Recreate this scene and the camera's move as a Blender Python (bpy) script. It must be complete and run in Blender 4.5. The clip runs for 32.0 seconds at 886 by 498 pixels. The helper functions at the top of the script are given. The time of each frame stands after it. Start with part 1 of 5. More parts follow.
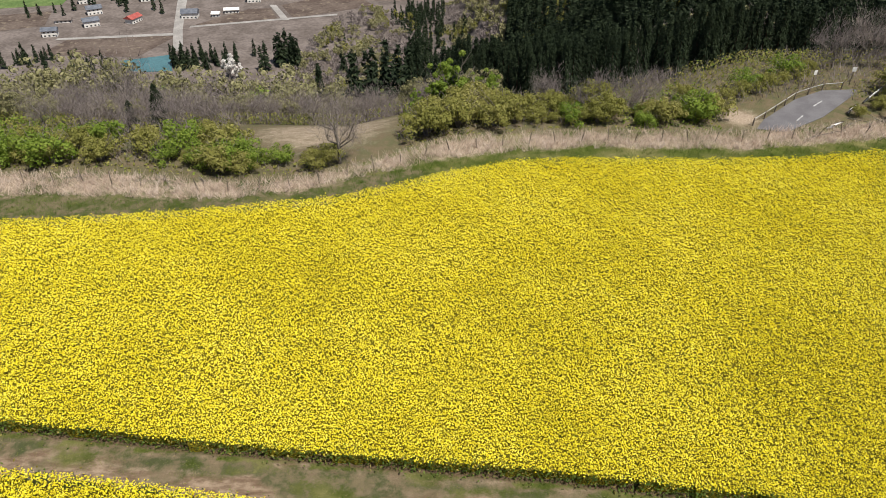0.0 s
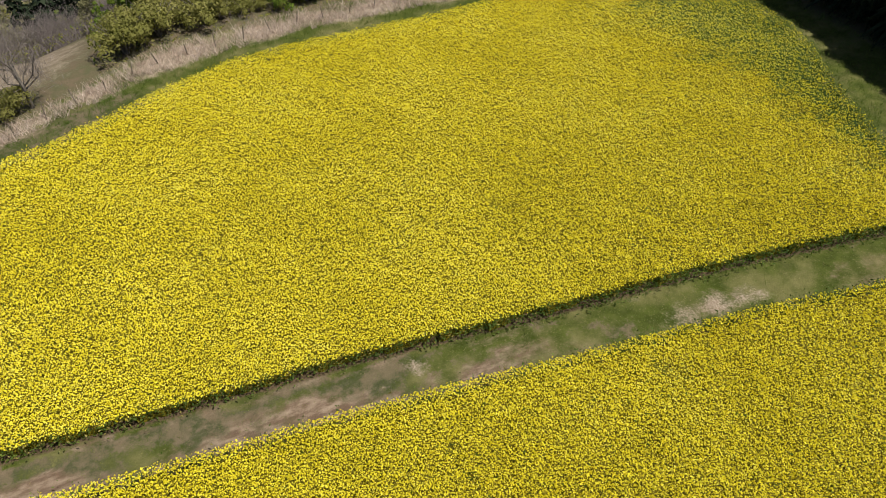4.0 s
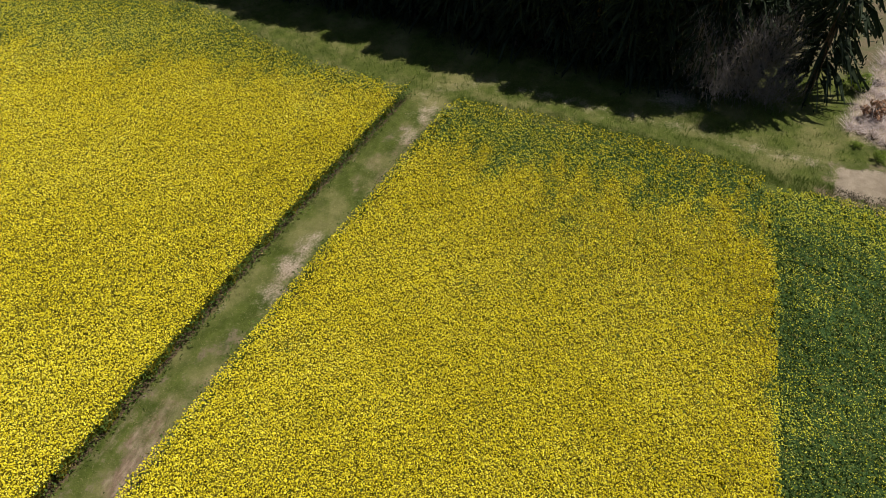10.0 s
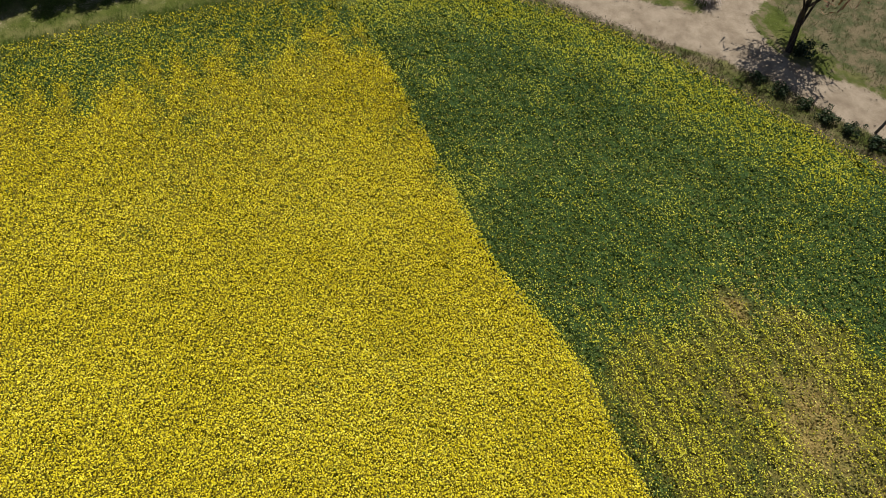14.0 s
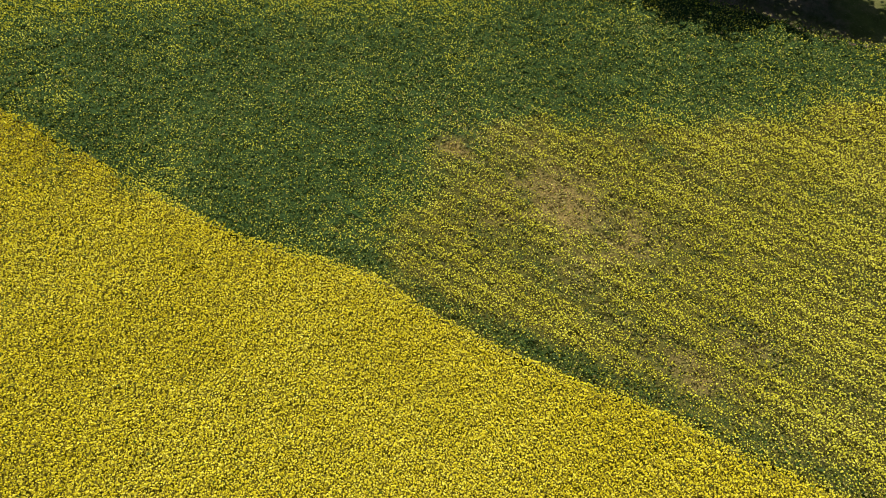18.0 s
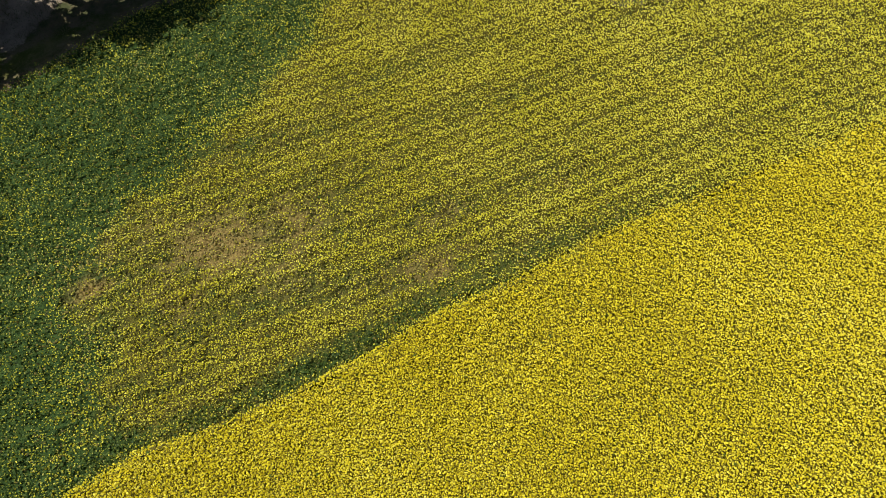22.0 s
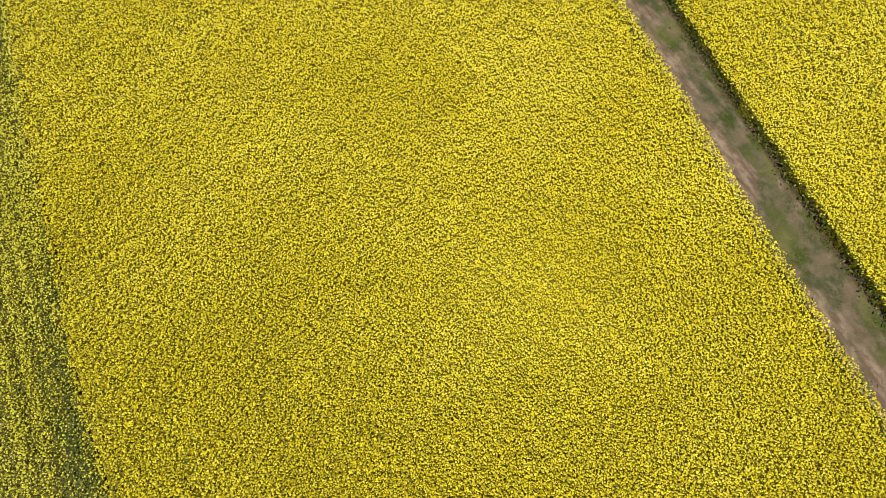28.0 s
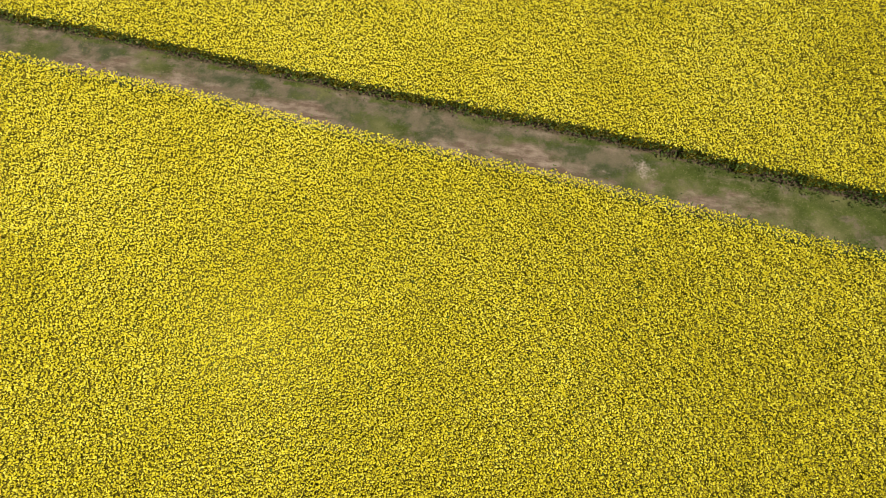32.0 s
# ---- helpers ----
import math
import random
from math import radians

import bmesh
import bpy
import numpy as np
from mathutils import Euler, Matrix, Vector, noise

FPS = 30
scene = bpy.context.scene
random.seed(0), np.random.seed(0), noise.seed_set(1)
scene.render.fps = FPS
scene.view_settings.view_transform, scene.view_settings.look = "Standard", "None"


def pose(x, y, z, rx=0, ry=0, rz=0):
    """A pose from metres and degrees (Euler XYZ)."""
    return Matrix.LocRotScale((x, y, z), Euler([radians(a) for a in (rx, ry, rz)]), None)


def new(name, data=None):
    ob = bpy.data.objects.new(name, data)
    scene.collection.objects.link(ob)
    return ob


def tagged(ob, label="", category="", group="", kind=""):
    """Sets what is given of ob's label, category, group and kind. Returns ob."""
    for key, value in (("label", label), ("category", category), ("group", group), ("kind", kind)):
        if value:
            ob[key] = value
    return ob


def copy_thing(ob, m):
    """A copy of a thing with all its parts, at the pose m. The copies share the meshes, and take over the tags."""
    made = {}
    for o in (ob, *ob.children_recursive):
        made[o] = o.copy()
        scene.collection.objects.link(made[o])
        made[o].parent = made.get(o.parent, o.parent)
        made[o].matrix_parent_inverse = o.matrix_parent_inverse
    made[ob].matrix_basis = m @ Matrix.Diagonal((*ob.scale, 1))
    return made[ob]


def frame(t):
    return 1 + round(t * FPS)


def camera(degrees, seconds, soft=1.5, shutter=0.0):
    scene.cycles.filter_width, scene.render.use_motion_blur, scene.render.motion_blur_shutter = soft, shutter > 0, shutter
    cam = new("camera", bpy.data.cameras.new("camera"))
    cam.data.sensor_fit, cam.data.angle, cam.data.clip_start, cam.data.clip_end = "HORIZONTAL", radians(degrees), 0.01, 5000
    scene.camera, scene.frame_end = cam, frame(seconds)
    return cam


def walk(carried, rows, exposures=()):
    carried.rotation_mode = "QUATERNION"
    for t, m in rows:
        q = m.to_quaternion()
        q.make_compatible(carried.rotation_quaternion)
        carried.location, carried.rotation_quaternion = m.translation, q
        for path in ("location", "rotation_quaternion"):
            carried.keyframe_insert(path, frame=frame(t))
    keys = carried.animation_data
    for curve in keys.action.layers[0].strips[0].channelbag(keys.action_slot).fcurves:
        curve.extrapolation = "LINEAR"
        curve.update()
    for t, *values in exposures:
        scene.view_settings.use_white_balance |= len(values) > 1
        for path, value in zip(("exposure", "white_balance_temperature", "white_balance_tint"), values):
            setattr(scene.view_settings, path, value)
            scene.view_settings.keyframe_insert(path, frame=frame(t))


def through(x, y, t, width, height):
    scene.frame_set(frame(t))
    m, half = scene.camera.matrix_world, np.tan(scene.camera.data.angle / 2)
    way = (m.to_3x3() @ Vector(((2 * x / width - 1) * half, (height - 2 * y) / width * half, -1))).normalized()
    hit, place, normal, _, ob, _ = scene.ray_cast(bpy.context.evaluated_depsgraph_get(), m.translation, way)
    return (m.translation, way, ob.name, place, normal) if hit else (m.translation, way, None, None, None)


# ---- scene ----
cam = camera(64.97, 32.0, soft=0.5)

# seconds, place in metres, heading (degrees to the left of +y), pitch, roll
PATH = (
    (0.0, 0.00, 0.00, 24.18, 0.00, -35.50, 0.33),
    (0.5, 0.05, -0.01, 24.14, -3.07, -36.92, 0.11),
    (1.0, 0.09, -0.02, 24.11, -6.21, -39.29, 0.05),
    (1.5, 0.10, -0.01, 24.10, -9.19, -41.61, 0.05),
    (2.0, 0.09, 0.01, 24.10, -12.32, -43.69, 0.04),
    (2.5, 0.10, 0.03, 24.09, -15.30, -44.48, -0.03),
    (3.0, 0.11, 0.04, 24.09, -18.35, -44.50, -0.07),
    (3.5, 0.12, 0.08, 24.08, -21.54, -44.51, -0.07),
    (4.0, 0.16, 0.12, 24.08, -24.77, -44.55, -0.09),
    (4.5, 0.22, 0.18, 24.11, -28.06, -44.61, -0.14),
    (5.0, 0.28, 0.23, 24.13, -31.42, -44.66, -0.19),
    (5.5, 0.34, 0.27, 24.13, -34.88, -44.66, -0.22),
    (6.0, 0.39, 0.28, 24.10, -38.45, -44.63, -0.25),
    (6.5, 0.42, 0.29, 24.06, -41.94, -44.51, -0.23),
    (7.0, 0.43, 0.28, 24.05, -46.07, -44.41, -0.24),
    (7.5, 0.41, 0.29, 24.06, -50.46, -44.33, -0.18),
    (8.0, 0.40, 0.26, 24.09, -54.76, -44.24, -0.19),
    (8.5, 0.37, 0.20, 24.13, -59.01, -44.14, -0.25),
    (9.0, 0.33, 0.13, 24.14, -63.26, -44.01, -0.39),
    (9.5, 0.32, 0.08, 24.10, -67.89, -44.02, -0.46),
    (10.0, 0.32, 0.09, 24.03, -73.09, -44.83, -0.42),
    (10.5, 0.34, 0.16, 23.95, -78.09, -45.80, -0.25),
    (11.0, 0.35, 0.28, 23.92, -83.90, -46.94, 0.08),
    (11.5, 0.35, 0.40, 23.92, -88.72, -47.93, 0.49),
    (12.0, 0.36, 0.48, 23.91, -94.03, -49.07, 0.75),
    (12.5, 0.37, 0.49, 23.87, -99.29, -50.12, 0.96),
    (13.0, 0.38, 0.46, 23.84, -104.28, -51.22, 0.90),
    (13.5, 0.33, 0.36, 23.81, -109.01, -52.80, 0.56),
    (14.0, 0.27, 0.25, 23.73, -113.62, -55.09, 0.07),
    (14.5, 0.23, 0.15, 23.67, -118.15, -58.14, -0.31),
    (15.0, 0.23, 0.07, 23.67, -122.66, -60.96, -0.73),
    (15.5, 0.26, 0.01, 23.71, -127.05, -62.21, -1.02),
    (16.0, 0.29, -0.02, 23.79, -131.44, -62.70, -1.03),
    (16.5, 0.34, -0.02, 23.90, -135.86, -62.51, -0.77),
    (17.0, 0.39, -0.01, 24.00, -140.61, -62.10, -0.47),
    (17.5, 0.43, -0.01, 24.05, -145.96, -61.90, -0.31),
    (18.0, 0.46, -0.01, 24.04, -151.95, -62.01, -0.33),
    (18.5, 0.50, -0.00, 24.03, -158.06, -62.09, -0.28),
    (19.0, 0.55, 0.00, 24.03, -164.37, -62.20, -0.29),
    (19.5, 0.61, -0.02, 24.06, -171.03, -62.36, -0.26),
    (20.0, 0.67, -0.06, 24.14, -177.85, -62.51, -0.18),
    (20.5, 0.72, -0.12, 24.24, -184.67, -62.65, -0.14),
    (21.0, 0.78, -0.18, 24.31, -191.63, -62.76, -0.13),
    (21.5, 0.88, -0.21, 24.37, -198.55, -62.82, 0.08),
    (22.0, 0.99, -0.23, 24.34, -206.55, -62.72, 0.45),
    (22.5, 1.09, -0.23, 24.25, -214.40, -62.55, 0.55),
    (23.0, 1.17, -0.24, 24.12, -222.12, -62.40, 0.53),
    (23.5, 1.22, -0.27, 23.98, -229.74, -62.32, 0.46),
    (24.0, 1.25, -0.32, 23.87, -237.30, -62.23, 0.21),
    (24.5, 1.24, -0.36, 23.79, -244.82, -62.29, 0.03),
    (25.0, 1.22, -0.40, 23.72, -252.28, -62.31, -0.20),
    (25.5, 1.18, -0.43, 23.66, -259.86, -62.31, -0.31),
    (26.0, 1.13, -0.45, 23.64, -267.40, -62.44, -0.56),
    (26.5, 1.07, -0.47, 23.64, -274.39, -62.57, -0.88),
    (27.0, 1.04, -0.49, 23.70, -281.37, -62.67, -0.90),
    (27.5, 1.04, -0.52, 23.81, -288.34, -62.73, -0.65),
    (28.0, 1.04, -0.56, 23.93, -295.34, -62.75, -0.31),
    (28.5, 1.03, -0.62, 24.02, -302.36, -62.73, -0.09),
    (29.0, 0.99, -0.68, 24.09, -309.41, -62.68, -0.00),
    (29.5, 0.94, -0.75, 24.13, -316.71, -62.57, 0.20),
    (30.0, 0.88, -0.82, 24.11, -323.75, -62.53, 0.15),
    (30.5, 0.82, -0.88, 24.05, -330.69, -62.54, 0.01),
    (31.0, 0.76, -0.93, 23.97, -337.89, -62.46, 0.01),
    (31.5, 0.70, -0.98, 23.90, -344.60, -62.32, 0.10),
    (32.0, 0.65, -1.02, 23.84, -351.48, -62.13, 0.02),
)
EXPOSURES = ((0.0, 0.64), (2.0, 0.52), (3.5, 0.43), (6.0, 0.38), (9.0, 0.40), (13.0, 0.42), (20.0, 0.44), (24.5, 0.25), (26.3, 0.32), (29.0, 0.33), (32.0, 0.33))
walk(cam, [(t, pose(x, y, z, 90 + p, 0, h) @ pose(0, 0, 0, 0, 0, r)) for t, x, y, z, h, p, r in PATH], EXPOSURES)

# ---- light ----
SUN_AZ, SUN_EL = radians(135.7), radians(64.6)
TO_SUN = Vector((math.sin(SUN_AZ) * math.cos(SUN_EL), math.cos(SUN_AZ) * math.cos(SUN_EL), math.sin(SUN_EL)))
world = bpy.data.worlds.new("sky")
scene.world = world
world.use_nodes = True
wn = world.node_tree.nodes
sky = wn.new("ShaderNodeTexSky")
sky.sky_type, sky.sun_disc = "NISHITA", False
sky.sun_elevation, sky.sun_rotation = SUN_EL, SUN_AZ
wn["Background"].inputs["Strength"].default_value = 0.052
world.node_tree.links.new(sky.outputs[0], wn["Background"].inputs["Color"])
sun = new("sun", bpy.data.lights.new("sun", "SUN"))
sun.data.energy, sun.data.angle, sun.data.color = 4.7, radians(0.53), (1.0, 0.95, 0.87)
sun.matrix_world = TO_SUN.to_track_quat("Z", "Y").to_matrix().to_4x4()

RNG = np.random.default_rng(11)


# ---- materials ----
class Tree:
    """A small helper round a node tree."""

    def __init__(self, name):
        self.m = bpy.data.materials.new(name)
        self.m.use_nodes = True
        self.t = self.m.node_tree
        self.n = self.t.nodes
        self.out = self.n["Material Output"]
        self.bsdf = self.n["Principled BSDF"]

    def add(self, kind, **sets):
        node = self.n.new(kind)
        for key, value in sets.items():
            if key in node.inputs:
                node.inputs[key].default_value = value
        return node

    def link(self, a, b):
        self.t.links.new(a, b)

    def coords(self):
        return self.n.new("ShaderNodeNewGeometry").outputs["Position"]

    def noise(self, scale, detail=3.0, rough=0.55, where=None, distortion=0.0):
        node = self.n.new("ShaderNodeTexNoise")
        node.inputs["Scale"].default_value = scale
        node.inputs["Detail"].default_value = detail
        node.inputs["Roughness"].default_value = rough
        node.inputs["Distortion"].default_value = distortion
        self.link(where if where is not None else self.coords(), node.inputs["Vector"])
        return node.outputs["Fac"]

    def ramp(self, fac, stops):
        node = self.n.new("ShaderNodeValToRGB")
        e = node.color_ramp.elements
        while len(e) < len(stops):
            e.new(0.5)
        for el, (at, col) in zip(e, stops):
            el.position, el.color = at, (*col, 1)
        self.link(fac, node.inputs["Fac"])
        return node.outputs["Color"]

    def mix(self, fac, a, b, mode="MIX"):
        node = self.n.new("ShaderNodeMix")
        node.data_type, node.blend_type = "RGBA", mode
        for value, socket in ((fac, node.inputs[0]), (a, node.inputs[6]), (b, node.inputs[7])):
            if isinstance(value, (int, float)):
                socket.default_value = value
            elif isinstance(value, tuple):
                socket.default_value = (*value, 1)
            else:
                self.link(value, socket)
        return node.outputs[2]

    def math(self, op, a, b=0.5):
        node = self.n.new("ShaderNodeMath")
        node.operation = op
        for value, socket in ((a, node.inputs[0]), (b, node.inputs[1])):
            if isinstance(value, (int, float)):
                socket.default_value = value
            else:
                self.link(value, socket)
        return node.outputs[0]

    def step(self, value, lo, hi):
        node = self.n.new("ShaderNodeMapRange")
        node.interpolation_type = "SMOOTHSTEP"
        node.inputs[1].default_value, node.inputs[2].default_value = lo, hi
        self.link(value, node.inputs[0])
        return node.outputs[0]

    def bump(self, fac, strength, distance):
        node = self.n.new("ShaderNodeBump")
        node.inputs["Strength"].default_value, node.inputs["Distance"].default_value = strength, distance
        self.link(fac, node.inputs["Height"])
        self.link(node.outputs[0], self.bsdf.inputs["Normal"])

    def done(self, color, rough=0.8, spec=0.2):
        if isinstance(color, tuple):
            self.bsdf.inputs["Base Color"].default_value = (*color, 1)
        else:
            self.link(color, self.bsdf.inputs["Base Color"])
        self.bsdf.inputs["Roughness"].default_value = rough
        self.bsdf.inputs["Specular IOR Level"].default_value = spec
        return self.m


def surface(name, a, b, scale, rough=0.85, spec=0.2, bump=0.3, fine=12.0, c=None):
    """Two tones broken at two scales, with fine relief."""
    s = Tree(name)
    big, small = s.noise(scale, 4), s.noise(scale * fine, 3)
    col = s.mix(s.step(big, 0.35, 0.65), a, b)
    if c:
        col = s.mix(s.step(s.noise(scale * 3.1, 4), 0.55, 0.68), col, c)
    col = s.mix(0.55, col, s.ramp(small, ((0.25, (0.45,) * 3), (0.75, (1.25,) * 3))), "MULTIPLY")
    if bump:
        s.bump(small, bump, 0.05)
    return s.done(col, rough, spec)


def leafy(name, tones, through=0.3, rough=0.6, spread=0.35, scale=0.15):
    """Thin leaves or petals: one tone an island, shifted in drifts, partly lit from behind."""
    s = Tree(name)
    geo = s.n.new("ShaderNodeNewGeometry")
    n = len(tones)
    drift = s.math("ADD", s.math("MULTIPLY", geo.outputs["Random Per Island"], 1 - spread),
                   s.math("MULTIPLY", s.step(s.noise(scale, 3), 0.3, 0.7), spread))
    col = s.ramp(drift, tuple((i / max(1, n - 1), t) for i, t in enumerate(tones)))
    s.done(col, rough, 0.15)
    tr = s.n.new("ShaderNodeBsdfTranslucent")
    s.link(col, tr.inputs["Color"])
    mx = s.n.new("ShaderNodeMixShader")
    mx.inputs[0].default_value = through
    s.link(s.bsdf.outputs[0], mx.inputs[1])
    s.link(tr.outputs[0], mx.inputs[2])
    s.link(mx.outputs[0], s.out.inputs["Surface"])
    return s.m


def bark(name, a, b):
    s = Tree(name)
    where = s.n.new("ShaderNodeMapping")
    where.inputs["Scale"].default_value = (6, 6, 1.2)
    s.link(s.coords(), where.inputs["Vector"])
    n = s.noise(2.0, 4, where=where.outputs[0])
    s.bump(n, 0.6, 0.05)
    return s.done(s.mix(s.step(n, 0.35, 0.65), a, b), 0.9, 0.1)


def ground_material():
    s = Tree("ground")
    zone, zone2 = s.n.new("ShaderNodeVertexColor"), s.n.new("ShaderNodeVertexColor")
    zone.layer_name, zone2.layer_name = "zone", "zone2"
    za, zb = s.n.new("ShaderNodeSeparateColor"), s.n.new("ShaderNodeSeparateColor")
    s.link(zone.outputs[0], za.inputs[0])
    s.link(zone2.outputs[0], zb.inputs[0])
    big, mid, fine, grit = s.noise(0.12, 4), s.noise(1.1, 5, 0.65), s.noise(9.0, 4, 0.7), s.noise(40.0, 2)
    grass = s.mix(s.step(mid, 0.3, 0.7), (0.038, 0.052, 0.008), (0.074, 0.090, 0.017))
    grass = s.mix(s.step(s.noise(0.4, 5, 0.6), 0.42, 0.75), grass, (0.16, 0.145, 0.058))
    grass = s.mix(s.step(fine, 0.55, 0.8), grass, (0.22, 0.19, 0.09))
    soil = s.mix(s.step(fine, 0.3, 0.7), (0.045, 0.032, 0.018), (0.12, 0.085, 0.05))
    dirt = s.mix(s.step(mid, 0.3, 0.7), (0.175, 0.138, 0.098), (0.275, 0.226, 0.168))
    dirt = s.mix(s.step(grit, 0.62, 0.75), dirt, (0.13, 0.10, 0.066))
    straw = s.mix(s.step(fine, 0.35, 0.65), (0.20, 0.15, 0.105), (0.38, 0.31, 0.235))
    along = s.n.new("ShaderNodeMapping")
    along.inputs["Scale"].default_value, along.inputs["Rotation"].default_value = (0.4, 1, 1), (0, 0, 0.13)
    s.link(s.coords(), along.inputs["Vector"])
    drag = s.noise(3.2, 4, 0.6, along.outputs[0])
    red = s.mix(s.step(drag, 0.35, 0.7), (0.12, 0.08, 0.052), (0.27, 0.205, 0.145))
    red = s.mix(s.step(fine, 0.5, 0.75), red, (0.17, 0.115, 0.078))
    weeds = s.mix(s.step(mid, 0.4, 0.62), (0.055, 0.062, 0.026), (0.13, 0.105, 0.062))
    wild = s.mix(s.step(mid, 0.35, 0.65), (0.13, 0.10, 0.062), (0.085, 0.085, 0.04))

    def where(value, lo=0.35, hi=0.65, by=0.55):
        wob = s.math("MULTIPLY", s.math("SUBTRACT", mid, 0.5), by * 2)
        wob = s.math("ADD", wob, s.math("MULTIPLY", s.math("SUBTRACT", fine, 0.5), by))
        return s.step(s.math("ADD", value, wob), lo, hi)

    col = grass
    col = s.mix(where(zb.outputs[2]), col, wild)
    col = s.mix(where(zb.outputs[1]), col, weeds)
    col = s.mix(where(za.outputs[1], 0.22, 0.80), col, straw)
    col = s.mix(where(zb.outputs[0], 0.15, 0.95), col, red)
    col = s.mix(where(za.outputs[0], 0.38, 0.62, 0.45), col, dirt)
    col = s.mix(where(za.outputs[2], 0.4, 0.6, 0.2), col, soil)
    col = s.mix(0.6, col, s.ramp(grit, ((0.3, (0.6,) * 3), (0.7, (1.2,) * 3))), "MULTIPLY")
    s.bump(s.math("ADD", fine, grit), 0.5, 0.06)
    return s.done(col, 0.95, 0.1)


def canopy_material():
    """Stems, buds and lower leaves: olive under open bloom, green where few flower, tan where withered."""
    s = Tree("rape_stems")
    zone = s.n.new("ShaderNodeVertexColor")
    zone.layer_name = "growth"
    z = s.n.new("ShaderNodeSeparateColor")
    s.link(zone.outputs[0], z.inputs[0])
    fine, mid = s.noise(13.0, 3, 0.6), s.noise(1.3, 4)
    # dark speckle in olive and low paints the shaded gaps between flower heads
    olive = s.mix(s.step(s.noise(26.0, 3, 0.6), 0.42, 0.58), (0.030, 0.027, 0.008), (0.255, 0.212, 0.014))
    green = s.mix(s.step(fine, 0.35, 0.65), (0.015, 0.033, 0.009), (0.042, 0.075, 0.017))
    tan = s.mix(s.step(fine, 0.35, 0.65), (0.10, 0.070, 0.020), (0.25, 0.185, 0.060))
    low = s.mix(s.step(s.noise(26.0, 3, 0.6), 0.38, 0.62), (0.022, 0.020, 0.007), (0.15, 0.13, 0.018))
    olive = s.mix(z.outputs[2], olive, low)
    col = s.mix(s.step(s.math("ADD", z.outputs[0], s.math("MULTIPLY", s.math("SUBTRACT", mid, 0.5), 0.5)), 0.35, 0.85), green, olive)
    col = s.mix(s.step(s.math("ADD", z.outputs[1], s.math("MULTIPLY", s.math("SUBTRACT", mid, 0.5), 0.6)), 0.30, 0.95), col, tan)
    s.bump(fine, 0.8, 0.05)
    return s.done(col, 0.9, 0.1)


GROUND = ground_material()
PETAL = leafy("rape_petals", ((0.48, 0.393, 0.010), (0.675, 0.573, 0.018), (0.775, 0.679, 0.04), (0.83, 0.76, 0.12)), 0.20, 0.6, 0.25)
PALE_PETAL = leafy("thin_rape_petals", ((0.46, 0.425, 0.020), (0.66, 0.615, 0.048), (0.83, 0.79, 0.15)), 0.20, 0.6, 0.3)
BUD_HEAD = leafy("rape_buds", ((0.13, 0.175, 0.02), (0.28, 0.31, 0.045), (0.50, 0.49, 0.13)), 0.2, 0.6, 0.25)
RAPE_LEAF = leafy("rape_leaves", ((0.023, 0.047, 0.011), (0.047, 0.086, 0.016), (0.110, 0.155, 0.029)), 0.25, 0.55, 0.4)
DRY_LEAF = leafy("withered_rape_leaves", ((0.10, 0.086, 0.020), (0.19, 0.160, 0.040), (0.32, 0.275, 0.09)), 0.2, 0.7, 0.4)
STEM_LEAF = leafy("tall_rape_leaves", ((0.032, 0.060, 0.011), (0.068, 0.110, 0.017), (0.14, 0.18, 0.03)), 0.25, 0.6, 0.4)
STALK = leafy("rape_stalks", ((0.035, 0.037, 0.010), (0.072, 0.068, 0.018), (0.13, 0.12, 0.036)), 0.2, 0.7, 0.4)
CANOPY = canopy_material()
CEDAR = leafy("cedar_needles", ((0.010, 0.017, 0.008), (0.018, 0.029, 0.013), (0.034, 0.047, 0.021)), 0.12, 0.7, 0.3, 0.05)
FRESH = leafy("fresh_leaves", ((0.11, 0.165, 0.022), (0.165, 0.235, 0.032), (0.26, 0.315, 0.058)), 0.45, 0.6, 0.3)
BUDS = leafy("grey_budding_twigs", ((0.13, 0.108, 0.105), (0.195, 0.165, 0.158), (0.27, 0.23, 0.20)), 0.15, 0.8, 0.4)
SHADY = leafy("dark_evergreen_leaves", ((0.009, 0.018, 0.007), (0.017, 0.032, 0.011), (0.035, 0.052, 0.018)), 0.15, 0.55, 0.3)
GOLD = leafy("yellow_green_needles", ((0.16, 0.19, 0.02), (0.25, 0.27, 0.03), (0.34, 0.33, 0.05)), 0.3, 0.6, 0.3)
RUSSET = leafy("reddish_buds", ((0.20, 0.10, 0.06), (0.30, 0.17, 0.10), (0.36, 0.26, 0.18)), 0.2, 0.7, 0.3)
PALE_OLIVE = leafy("pale_olive_young_leaves", ((0.15, 0.145, 0.065), (0.22, 0.21, 0.10), (0.31, 0.285, 0.155)), 0.3, 0.7, 0.4)
YOLIVE = leafy("yellow_olive_leaves", ((0.16, 0.165, 0.036), (0.24, 0.235, 0.060), (0.34, 0.31, 0.11)), 0.45, 0.7, 0.4)
BLOSSOM = leafy("white_blossom", ((0.48, 0.45, 0.42), (0.62, 0.59, 0.56), (0.74, 0.72, 0.70)), 0.25, 0.7, 0.3)
PINK_STRAW = leafy("bleached_pampas_blades", ((0.33, 0.255, 0.225), (0.51, 0.425, 0.39), (0.68, 0.60, 0.57)), 0.2, 0.75, 0.3, 0.4)
STRAW = leafy("dead_grass_blades", ((0.30, 0.22, 0.165), (0.47, 0.375, 0.305), (0.64, 0.545, 0.47)), 0.2, 0.75, 0.3, 0.4)
